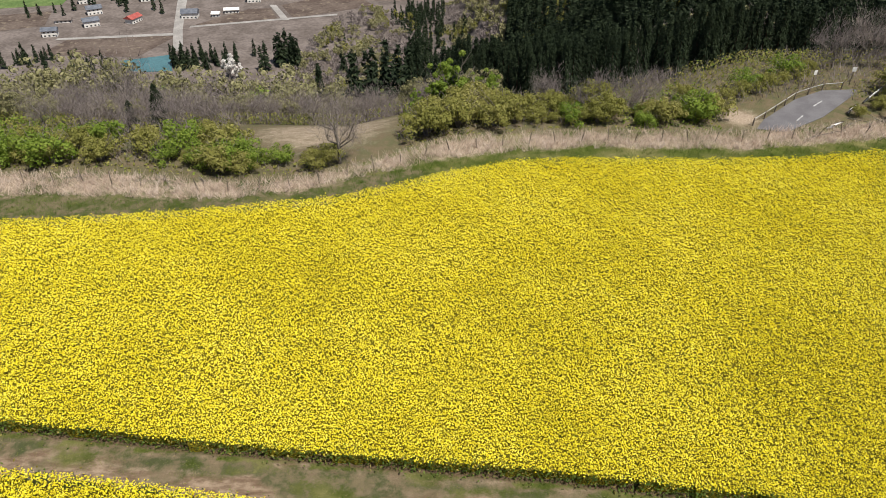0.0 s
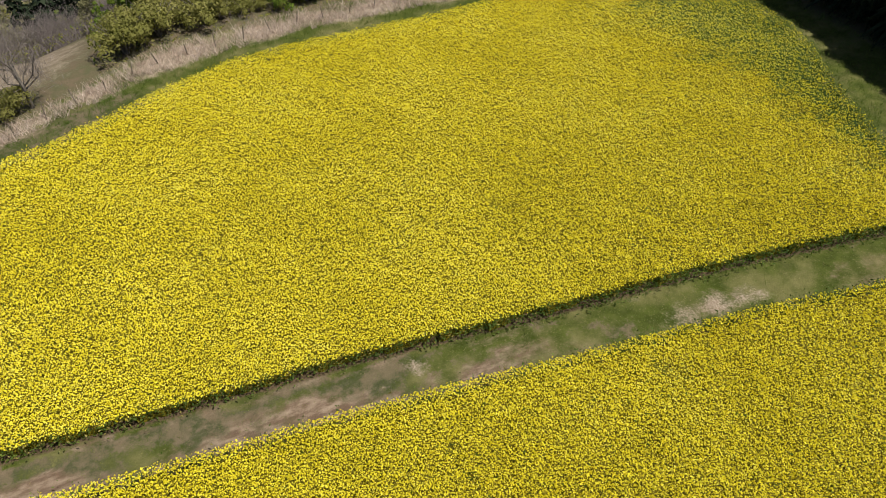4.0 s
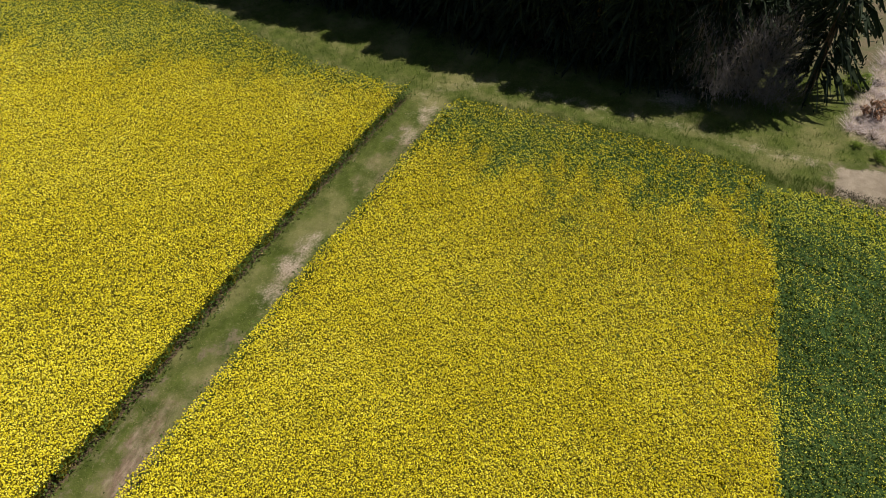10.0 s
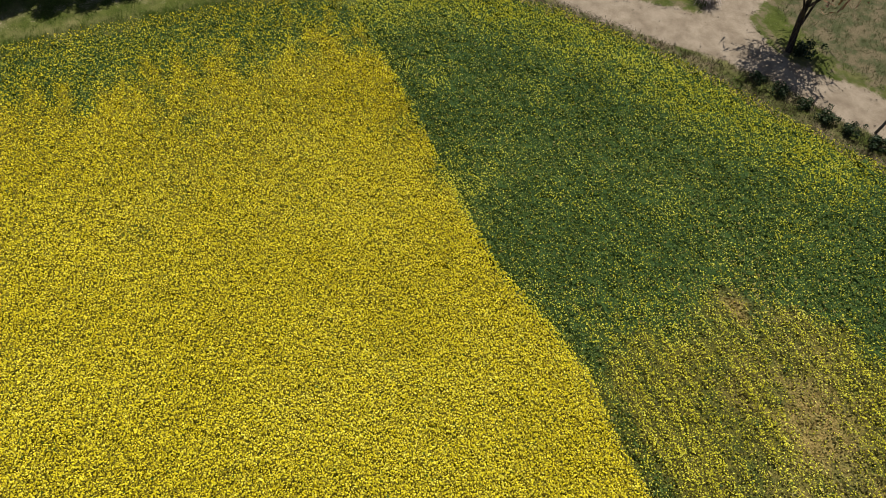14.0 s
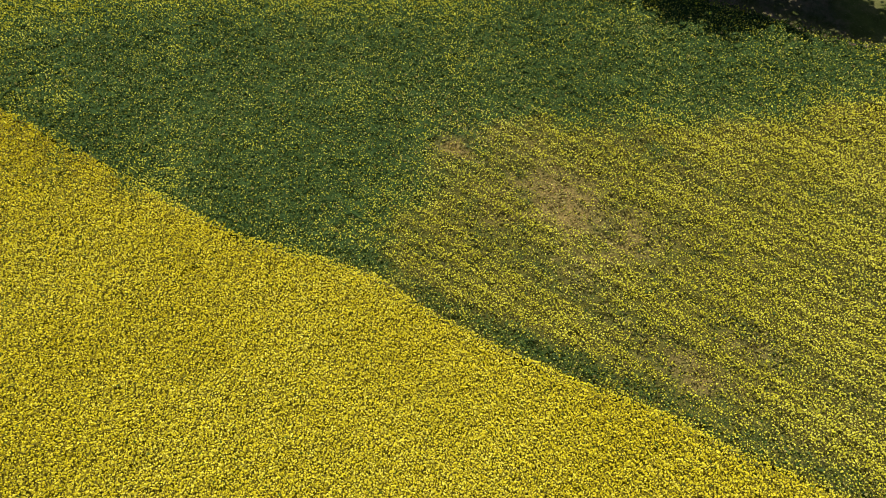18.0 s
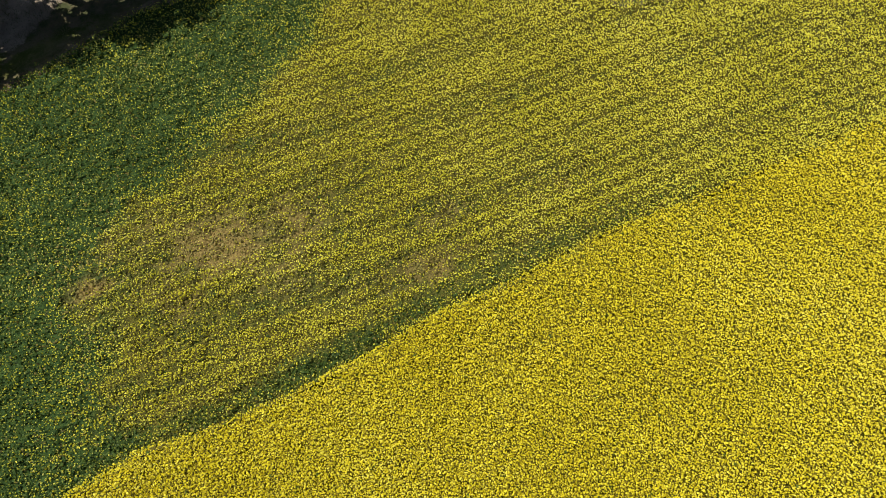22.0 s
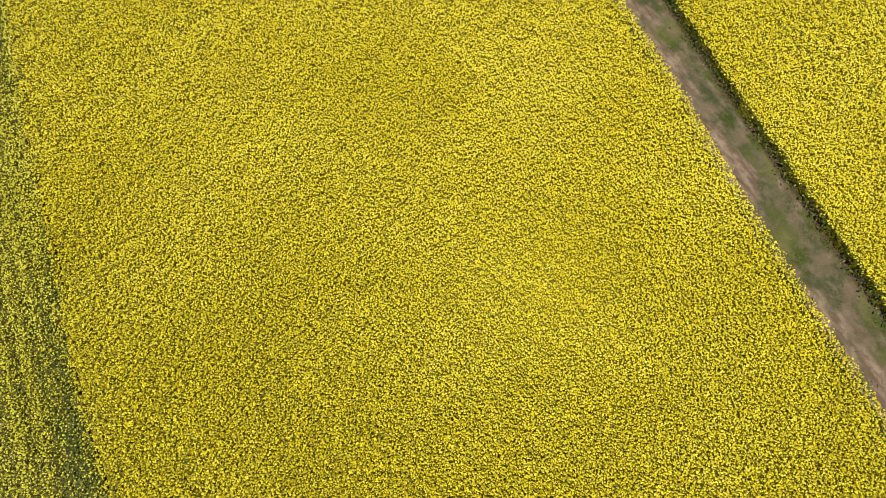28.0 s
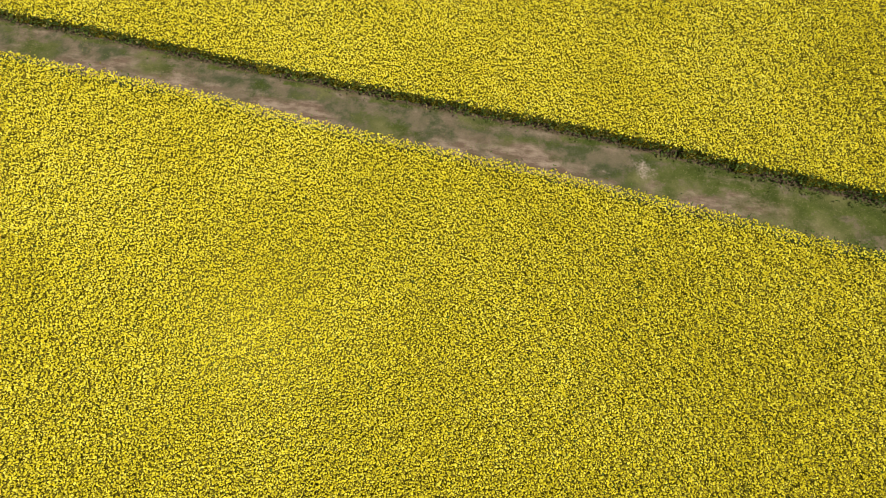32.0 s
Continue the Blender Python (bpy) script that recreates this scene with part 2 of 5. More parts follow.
BLADE = leafy("grass_blades", ((0.050, 0.092, 0.012), (0.085, 0.138, 0.020), (0.17, 0.19, 0.055)), 0.3, 0.6, 0.4, 0.4)
TRACK_GRASS = leafy("track_grass_blades", ((0.070, 0.098, 0.015), (0.13, 0.145, 0.03), (0.25, 0.21, 0.10)), 0.3, 0.7, 0.5, 0.6)
VERGE = leafy("dark_verge_blades", ((0.028, 0.026, 0.014), (0.060, 0.050, 0.026), (0.11, 0.085, 0.05)), 0.2, 0.75, 0.4, 0.5)
WEED = leafy("weed_leaves", ((0.05, 0.068, 0.022), (0.09, 0.10, 0.034), (0.15, 0.12, 0.07)), 0.25, 0.7, 0.4, 0.5)
BARK = bark("cedar_bark", (0.06, 0.04, 0.028), (0.12, 0.085, 0.06))
DARK_BARK = bark("dark_bark", (0.030, 0.022, 0.018), (0.065, 0.05, 0.04))
GREY_BARK = bark("grey_bark", (0.10, 0.085, 0.07), (0.21, 0.185, 0.16))
POST_WOOD = bark("weathered_post", (0.09, 0.07, 0.055), (0.20, 0.165, 0.13))
ASPHALT = surface("asphalt", (0.105, 0.10, 0.105), (0.135, 0.13, 0.135), 0.6, 0.9, 0.2, 0.2, 30)
LINE_PAINT = surface("road_paint", (0.25, 0.25, 0.245), (0.40, 0.40, 0.39), 1.5, 0.7, 0.2, 0.1)


# ---- mesh helpers ----
def mesh_of(name, groups, material, smooth=False):
    """One mesh from groups of (places, faces); the faces of a group have one number of corners."""
    places, corners, counts, base = [], [], [], 0
    for v, f in groups:
        v, f = np.asarray(v, np.float32).reshape(-1, 3), np.asarray(f, np.int64)
        places.append(v)
        corners.append((f + base).ravel())
        counts.append(np.full(len(f), f.shape[1], np.int32))
        base += len(v)
    v, c, n = np.concatenate(places), np.concatenate(corners).astype(np.int32), np.concatenate(counts)
    me = bpy.data.meshes.new(name)
    me.vertices.add(len(v))
    me.vertices.foreach_set("co", v.ravel())
    me.loops.add(len(c))
    me.loops.foreach_set("vertex_index", c)
    me.polygons.add(len(n))
    me.polygons.foreach_set("loop_start", np.r_[0, np.cumsum(n)[:-1]].astype(np.int32))
    me.polygons.foreach_set("use_smooth", np.full(len(n), smooth))
    me.update(calc_edges=True)
    if material:
        me.materials.append(material)
    return me


def part(name, what, material, parent=None, label=""):
    """A bmesh, a mesh or groups, linked as one object under a thing."""
    if isinstance(what, bmesh.types.BMesh):
        me = bpy.data.meshes.new(name)
        what.to_mesh(me)
        what.free()
        me.materials.append(material)
    elif isinstance(what, bpy.types.Mesh):
        me = what
    else:
        me = mesh_of(name, what, material)
    ob = new(name, me)
    if parent is not None:
        ob.parent = parent
    if label:
        ob["label"] = label
    return ob


def inside(x, y, poly):
    """Which of the points lie in the polygon."""
    x, y = np.asarray(x, float), np.asarray(y, float)
    hit = np.zeros(x.shape, bool)
    for (x0, y0), (x1, y1) in zip(poly, poly[1:] + poly[:1]):
        if y0 != y1:
            hit ^= ((y0 > y) != (y1 > y)) & (x < (x1 - x0) * (y - y0) / (y1 - y0) + x0)
    return hit


def off_line(x, y, line, closed=False):
    """How far the points lie from a line of corners."""
    x, y = np.asarray(x, float), np.asarray(y, float)
    best = np.full(x.shape, 1e9)
    pairs = zip(line, line[1:] + (line[:1] if closed else []))
    for (x0, y0), (x1, y1) in pairs:
        dx, dy = x1 - x0, y1 - y0
        s = np.clip(((x - x0) * dx + (y - y0) * dy) / (dx * dx + dy * dy + 1e-9), 0, 1)
        best = np.minimum(best, np.hypot(x - x0 - s * dx, y - y0 - s * dy))
    return best


def wave(x, y, size, seed=0.0):
    """Smooth uneven drift between about -1 and 1."""
    a = np.sin(x / size * 1.7 + seed) * np.cos(y / size * 1.3 - seed * 1.7)
    b = np.sin((x * 0.8 + y * 0.6) / size * 3.1 + seed * 2.3) * 0.5
    c = np.cos((x * 0.5 - y * 0.9) / size * 5.3 - seed) * 0.3
    return (a + b + c) / 1.5


def smooth(v, lo, hi):
    s = np.clip((np.asarray(v, float) - lo) / (hi - lo), 0, 1)
    return s * s * (3 - 2 * s)


def scatter(n, box, poly=None, rng=RNG):
    p = np.stack([rng.uniform(box[0], box[1], n), rng.uniform(box[2], box[3], n)], -1)
    return p if poly is None else p[inside(p[:, 0], p[:, 1], poly)]


def fans(p, size, tilt=0.5, corners=5, rng=RNG):
    """Small ragged domes, one at each place: a raised middle and a ring of uneven reach."""
    n = len(p)
    a = rng.uniform(0, 2 * np.pi, (n, 1)) + np.arange(corners) * 2 * np.pi / corners + rng.normal(0, 0.25, (n, corners))
    r = np.asarray(size).reshape(-1, 1) * rng.uniform(0.55, 1.25, (n, corners))
    ring = np.stack([np.cos(a) * r, np.sin(a) * r, -r * rng.uniform(0.1, 1.5, (n, corners)) * tilt], -1)
    v = np.concatenate([np.zeros((n, 1, 3)), ring], 1) + p[:, None]
    i = np.arange(corners)
    f = np.stack([0 * i, 1 + i, 1 + (i + 1) % corners], -1)
    return v.reshape(-1, 3), (f[None] + (np.arange(n) * (corners + 1))[:, None, None]).reshape(-1, 3)


def leaves(p, size, flat=0.5, long=1.6, rng=RNG):
    """Pointed four-cornered leaves at the places, turned at random; flat 1 lies level, 0 stands any way."""
    n = len(p)
    up = rng.normal(0, 1, (n, 3)) * (1 - flat) + np.array([0, 0, 1.0]) * (flat + 0.05)
    up /= np.linalg.norm(up, axis=1, keepdims=True) + 1e-9
    u = np.cross(up, rng.normal(0, 1, (n, 3)))
    u /= np.linalg.norm(u, axis=1, keepdims=True) + 1e-9
    w = np.cross(up, u)
    s = (np.asarray(size) * rng.uniform(0.65, 1.35, n)).reshape(-1, 1)
    v = np.stack([p - u * s * long / 2, p + w * s / 2 - up * s * 0.15, p + u * s * long / 2, p - w * s / 2 - up * s * 0.15], 1)
    return v.reshape(-1, 3), np.arange(4 * n).reshape(n, 4)


def blades(p, lean, length, width, rng=RNG):
    """Upright narrow blades: a foot and a tip that leans."""
    n = len(p)
    a = rng.uniform(0, 2 * np.pi, n)
    side = np.stack([np.cos(a), np.sin(a), 0 * a], -1) * (np.asarray(width) / 2).reshape(-1, 1)
    b = rng.uniform(0, 2 * np.pi, n)
    h = (np.asarray(length) * rng.uniform(0.6, 1.2, n)).reshape(-1, 1)
    tip = p + h * np.stack([np.cos(b) * lean, np.sin(b) * lean, np.ones(n)], -1)
    return np.stack([p - side, p + side, tip], 1).reshape(-1, 3), np.arange(3 * n).reshape(n, 3)


def tube(points, radii, sides=6):
    """A tapered limb along points."""
    points, k = np.asarray(points, float), len(points)
    d = np.gradient(points, axis=0)
    d /= np.linalg.norm(d, axis=1, keepdims=True) + 1e-9
    ref = np.where(np.abs(d[:, 2:3]) > 0.9, [[1.0, 0, 0]], [[0, 0, 1.0]])
    u = np.cross(d, ref)
    u /= np.linalg.norm(u, axis=1, keepdims=True)
    w = np.cross(d, u)
    a = np.arange(sides) * 2 * np.pi / sides
    v = points[:, None] + np.asarray(radii)[:, None, None] * (np.cos(a)[None, :, None] * u[:, None] + np.sin(a)[None, :, None] * w[:, None])
    f = [(i * sides + j, i * sides + (j + 1) % sides, (i + 1) * sides + (j + 1) % sides, (i + 1) * sides + j) for i in range(k - 1) for j in range(sides)]
    return v.reshape(-1, 3), np.array(f)


# ---- the plan ----
TRAIL_N = [(-60, 24.4), (-23.5, 20.3), (-17.8, 19.8), (-12.2, 19.1), (-2.5, 18.1), (4.3, 17.5), (12.5, 16.4), (19.7, 15.6), (23.6, 15.1), (30, 14), (36.2, 13)]
TRAIL_S = [(-60, 23.4), (-21.7, 17.9), (-13.5, 17.1), (-5, 15.9), (3.7, 15), (10.4, 14), (16.5, 13.1), (21.1, 12.45), (25.7, 11.6), (33.8, 10.3)]
A_OUT = [(43.2, 42), (39.2, 46.8), (34.8, 46.4), (32.2, 45.6), (24.8, 44.2), (16.6, 43.9), (8.6, 44), (4.6, 43.5), (0.6, 42.1), (-3.2, 40.1), (-6.7, 38.6), (-13.7, 37.2), (-20.4, 36.1), (-27, 35.5), (-45, 34.6), (-60, 34.2)]
A_EAST = [(35.6, 13.3), (36.1, 15.3), (36.9, 19.8), (39, 25.3), (41.4, 29.4), (42.1, 32.5), (42.6, 37)]
FIELD_A = TRAIL_N + A_EAST + A_OUT
SPLIT = [(32, -7.8), (28.6, -8.2), (23.3, -8.2), (20, -8), (16.5, -7.9), (13.3, -7.85), (10.2, -8.5), (7.9, -8.8), (5.8, -8.5), (2.6, -8.4), (-0.5, -8.6), (-3.3, -8.9), (-5.5, -8.8), (-10, -9), (-17.5, -8.7), (-22, -8.6), (-27, -8.2), (-60, -7)]
B_EAST = [(35.2, 9.8), (35, 5), (34.3, -0.8), (33.4, -6.4), (32.7, -7.8)]
FIELD_B = TRAIL_S + B_EAST + SPLIT
C_OUT = [(-60, -16), (-30, -17), (-21.7, -18.5), (-20.1, -18.6), (-17.9, -19.2), (-16.6, -20.5), (-15.7, -22.1), (-16, -24), (-15.6, -28), (-7, -29.5), (3, -28.8), (11.2, -26.2), (14.2, -24.9), (17.9, -23.3), (21, -21.9), (24.8, -19.9), (29.1, -16.8), (31.6, -15.1), (32.5, -11.1)]
FIELD_C = SPLIT + C_OUT
DIRT = [(33.3, -11.5), (32.5, -15.6), (29.8, -18), (26, -20), (22, -23.1), (18.9, -25.3), (14.9, -26.8), (12.1, -28.3), (8, -29.8), (5, -32.2), (9, -35.2), (13.5, -30.1), (15.9, -29.6), (17.6, -28.1), (19.9, -27.2), (22.7, -27.6), (25.1, -31.9), (29.2, -39), (33.2, -39), (27.6, -30), (24.2, -25.6), (27.1, -22.4), (30.6, -21.1), (32.8, -20.8), (34.7, -19.1), (36.2, -15.7), (35.6, -12)]
SOUTH = [(9.8, -29.2), (14.8, -30.5), (17.8, -29.2), (22.8, -29.4), (26.8, -34), (26.8, -43), (0.8, -43), (-5.2, -30)]
FENCE = [(-45.2, 40.9), (-31.2, 41.3), (-25.2, 41.6), (-15.2, 40.4), (-9.2, 41.4), (-4.6, 43.8), (0.5, 46.7), (9.5, 48.2), (22.8, 48.3), (31.8, 49.5), (41.8, 51.5)]
ROAD = [(24.8, 50.5), (26.9, 49.9), (31.1, 52.8), (35.6, 57.2), (36.6, 58.6), (33.4, 58.3), (30.2, 56.3), (26, 52.2)]
STRAW_BAND = [(-45.2, 43.1), (-31.2, 42.5), (-25.2, 42.8), (-15.2, 41.5), (-9.2, 42.3), (-4.6, 45.1), (0.5, 48.4), (9.5, 49.7), (22.8, 49.7), (31.8, 51.1), (41.8, 53.5)]
STRAW_IN = [(41.8, 50.2), (31.8, 48.4), (22.8, 46.9), (9.5, 47.1), (0.5, 45.4), (-4.6, 43.1), (-9.2, 40.7), (-15.2, 39.3), (-25.2, 39.8), (-31.2, 39.7), (-45.2, 39.1)]
BAND = STRAW_BAND + STRAW_IN
PAMPAS = [(39.8, -12.6), (44.8, -14.5), (60, -20), (60, -30), (46.3, -25), (40.7, -25.2), (35.7, -23), (36.3, -19.6), (37.4, -16)]
WEEDS = [(35.6, -22.6), (40.7, -25.2), (46.3, -25), (55, -34), (36.3, -39), (28.8, -30), (25.9, -26.6), (27.8, -23.2), (31.3, -21.7)]

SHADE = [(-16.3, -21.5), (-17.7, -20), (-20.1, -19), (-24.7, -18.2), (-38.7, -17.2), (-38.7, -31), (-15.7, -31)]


def height(x, y):
    """The ground: level on the hilltop, down a wooded slope to the valley in the north."""
    x, y = np.asarray(x, float), np.asarray(y, float)
    edge = np.interp(x, [-200, -45, -25, -9, 1, 12, 22, 30, 60, 200], [44, 44.6, 44.4, 44.2, 50.2, 51.5, 57, 62.5, 64, 64])
    s = np.maximum(0, y - edge)
    drop = (0.51 + 0.16 * smooth(x, 8, 34)) * np.maximum(0, s - 8 * (1 - np.exp(-s / 8)))
    z = -162 * np.tanh((drop / 162) ** 4) ** 0.25
    ridge = 104 * smooth(x - 0.02 * y, -20, 90) * smooth(y, 110, 330)
    rough = 0.5 * wave(x, y, 14.0, 1.3) * smooth(s, 4, 40) * smooth(-z, 0, 20) * (1 - smooth(-z, 150, 163))
    far = 420 * smooth(np.hypot(x, y), 1400, 3600) + 0.0 * x
    return z + ridge + rough + far


def ground_sheet():
    def axis(lo, hi, step):
        mid = np.arange(lo, hi + 0.01, step)
        out = 1.6 * (1.11 ** np.arange(1, 56) - 1) / 0.11
        out = out[out < 4200]
        return np.r_[(lo - out)[::-1], mid, hi + out]

    xs, ys = axis(-48, 52, 0.4), axis(-40, 66, 0.4)
    gx, gy = np.meshgrid(xs, ys)
    gz = height(gx, gy) + 0.03 * wave(gx, gy, 0.9, 2.0)
    v = np.stack([gx, gy, gz], -1).reshape(-1, 3)
    i = np.arange(len(xs) * len(ys)).reshape(len(ys), len(xs))
    f = np.stack([i[:-1, :-1], i[:-1, 1:], i[1:, 1:], i[1:, :-1]], -1).reshape(-1, 4)
    me = mesh_of("ground", [(v, f)], GROUND, True)
    x, y = gx.ravel(), gy.ravel()

    def soft(poly, by=0.5):
        d = off_line(x, y, poly, True)
        return np.clip(0.5 + np.where(inside(x, y, poly), d, -d) / (2 * by), 0, 1)

    crop = np.maximum.reduce([soft(FIELD_A), soft(FIELD_B), soft(FIELD_C)])
    # the soil tone also darkens the SHADE ground, painting in the trees' shade
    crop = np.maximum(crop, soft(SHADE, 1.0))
    dirt, straw = soft(DIRT, 0.6), np.maximum(soft(BAND, 0.8) * np.clip(0.66 + 0.42 * wave(x, y, 1.9, 0.3), 0, 1), soft(PAMPAS, 1.0))
    weeds = np.maximum(soft(WEEDS, 1.0), 0.85 * soft(SOUTH, 1.2))
    on_track = inside(x, y, TRAIL_S + TRAIL_N[::-1])
    weeds = np.maximum(weeds, on_track * (np.interp(x, [2, 14], [0.62, 0.22]) + 0.3 * wave(x * 0.5, y, 0.9, 3.0)))
    weeds = np.maximum(weeds, 0.55 * smooth(-x, -6, 4) * smooth(y, 34, 36) * (1 - smooth(y, 43, 46)))
    red = np.zeros_like(x)
    for px, py, r, k in ((-22, 19.1, 1.1, 0.6), (-18.8, 18.7, 0.9, 0.8), (-14.2, 18.1, 1.7, 0.95), (-11, 17.6, 1.0, 0.5), (-7.5, 17.0, 1.6, 0.7), (-0.9, 16.4, 2.2, 0.9), (2.6, 16.0, 1.0, 0.5),
                         (10.9, 15.1, 1.5, 1.0), (6.7, 15.4, 0.6, 0.7), (27.8, 11.9, 1.0, 0.9), (30.0, 11.9, 0.8, 0.6), (15.0, 14.4, 0.9, 0.4)):
        red = np.maximum(red, k * np.exp(-(((x - px + 0.13 * (y - py)) / r) ** 2 + ((y - py) / 0.75) ** 2)))
    straw = np.maximum(straw, 0.62 * np.exp(-(((x + 10.0) / 7.0) ** 2 + ((y - 54.0) / 8.5) ** 2) ** 2))
    straw = np.maximum(straw, 0.9 * np.exp(-((x - 24.2) / 1.9) ** 2 - ((y - 52.6) / 1.9) ** 2))
    for px, py, r, k in ((22.0, 13.6, 1.2, 0.58), (18.4, 13.9, 1.5, 0.56), (6.4, 16.4, 0.45, 0.7), (20.2, 13.8, 1.0, 0.8), (32.0, 11.8, 1.4, 0.55), (34.4, 11.4, 1.6, 0.6)):
        straw = np.maximum(straw, k * np.exp(-(((x - px + 0.13 * (y - py)) / r) ** 2 + ((y - py) / 0.7) ** 2)))
    straw = np.maximum(straw, 0.8 * np.exp(-(((x - 40.5) / 1.6) ** 2 + ((y + 3.0) / 1.5) ** 2)))
    verge = np.exp(-(off_line(x, y, DIRT, True) / 0.8) ** 2) * (1 - dirt)
    weeds = np.maximum(weeds, 0.8 * verge)
    trail = np.clip(1 - off_line(x, y, [(36.4, 12.2), (39.0, 9), (37.9, 1.5), (36.8, -6), (35.4, -12)]) / 1.6, 0, 1)
    straw = np.maximum(straw, 0.34 * trail)
    # across the track: worn strip on the crop's south side, grass in the middle, dark earth under the north crop
    south, north = np.interp(x, [p[0] for p in TRAIL_S], [p[1] for p in TRAIL_S]), np.interp(x, [p[0] for p in TRAIL_N], [p[1] for p in TRAIL_N])
    across = np.clip((y - south) / (north - south), -0.5, 1.5)
    on = on_track
    worn = np.interp(x, [-30, -12, 4, 10, 14, 36], [1.0, 1.0, 0.90, 0.72, 0.28, 0.34])
    patchy = wave(x * 0.45, y, 1.3, 4.0) + 0.5 * wave(x * 0.7, y, 0.5, 1.0)
    red *= np.where(on, 0.8, 1)
    red = np.maximum(red, on * worn * smooth(0.74 - across + 0.30 * patchy, 0.0, 0.45) * (0.9 + 0.35 * patchy))
    red = np.maximum(red, on * np.interp(x, [-30, 8, 16], [0.62, 0.50, 0.15]) * smooth(across + 0.12 * patchy, 0.70, 0.92))
    straw = np.maximum(straw, on * 0.34 * smooth(wave(x * 0.5, y, 0.8, 6.0), 0.35, 0.9))
    rim = np.exp(-(off_line(x, y, C_OUT) / np.where(x < 0, 0.75, 1.3)) ** 2) * (y < -10.5)
    red = np.maximum(red, 0.75 * rim)
    red *= 0.95 + 0.35 * wave(x * 0.5, y, 0.9, 1.1)
    wild = np.maximum(smooth(y - np.interp(x, [p[0] for p in STRAW_BAND], [p[1] for p in STRAW_BAND]), -0.3, 0.8), smooth(x, 43, 50) * (1 - straw))
    wild = np.maximum(wild, smooth(-y, 28, 32) * smooth(-x, 6, 12) + smooth(-y, 33, 40))
    wild = np.maximum(wild, np.clip(1 - off_line(x, y, [(-19, -23), (-24, -20), (-40, -19)]) / 4, 0, 1))
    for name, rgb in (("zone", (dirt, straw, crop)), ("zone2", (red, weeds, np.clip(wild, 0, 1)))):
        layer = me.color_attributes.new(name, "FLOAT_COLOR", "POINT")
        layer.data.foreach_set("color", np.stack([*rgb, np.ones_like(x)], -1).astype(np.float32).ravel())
    return tagged(new("ground", me), "grassy hilltop ground with bare earth tracks above a wooded slope", "ground", kind="structure")


ground_sheet()


# ---- the rapeseed fields ----
def along(line, step):
    """Places every step metres along a line of corners."""
    out, left = [], 0.0
    for (x0, y0), (x1, y1) in zip(line, line[1:]):
        d = math.hypot(x1 - x0, y1 - y0)
        while left < d:
            out.append((x0 + (x1 - x0) * left / d, y0 + (y1 - y0) * left / d, math.degrees(math.atan2(y1 - y0, x1 - x0))))
            left += step
        left -= d
    return out


SPLIT_X, SPLIT_Y = [p[0] for p in SPLIT[::-1]], [p[1] for p in SPLIT[::-1]]


def in_low_crop(x, y):
    return y < np.interp(x, SPLIT_X, SPLIT_Y)


def low_crop_rows(x, y):
    """The drill rows of the low crop: -1 in the gaps, 1 on the rows."""
    band = y + 0.035 * x + 0.25 * np.sin(x * 0.21)
    return 0.5 * np.sin(band * 2 * np.pi / 0.62 + 1.2 * wave(x * 0.2, y, 2.5, 0.5)) + 0.6 * wave(x * 0.13, band, 0.75, 1.0)


def leafy_share(x, y):
    """How far the low crop is still all leaf, 0 to 1."""
    drift = wave(x, y, 2.2, 0.4) * 0.6 + wave(x, y, 0.8, 2.1) * 0.4
    start = np.interp(y, [-27.5, -25.8, -23.6, -19.1, -17.5, -15.5, -12.6, -10.6, -9.2], [-9.5, -5.5, -2.8, 4.9, 8.6, 9.2, 9.0, 10.3, 11.0])
    return smooth(x - start + 1.3 * drift, -2.6, 2.2)


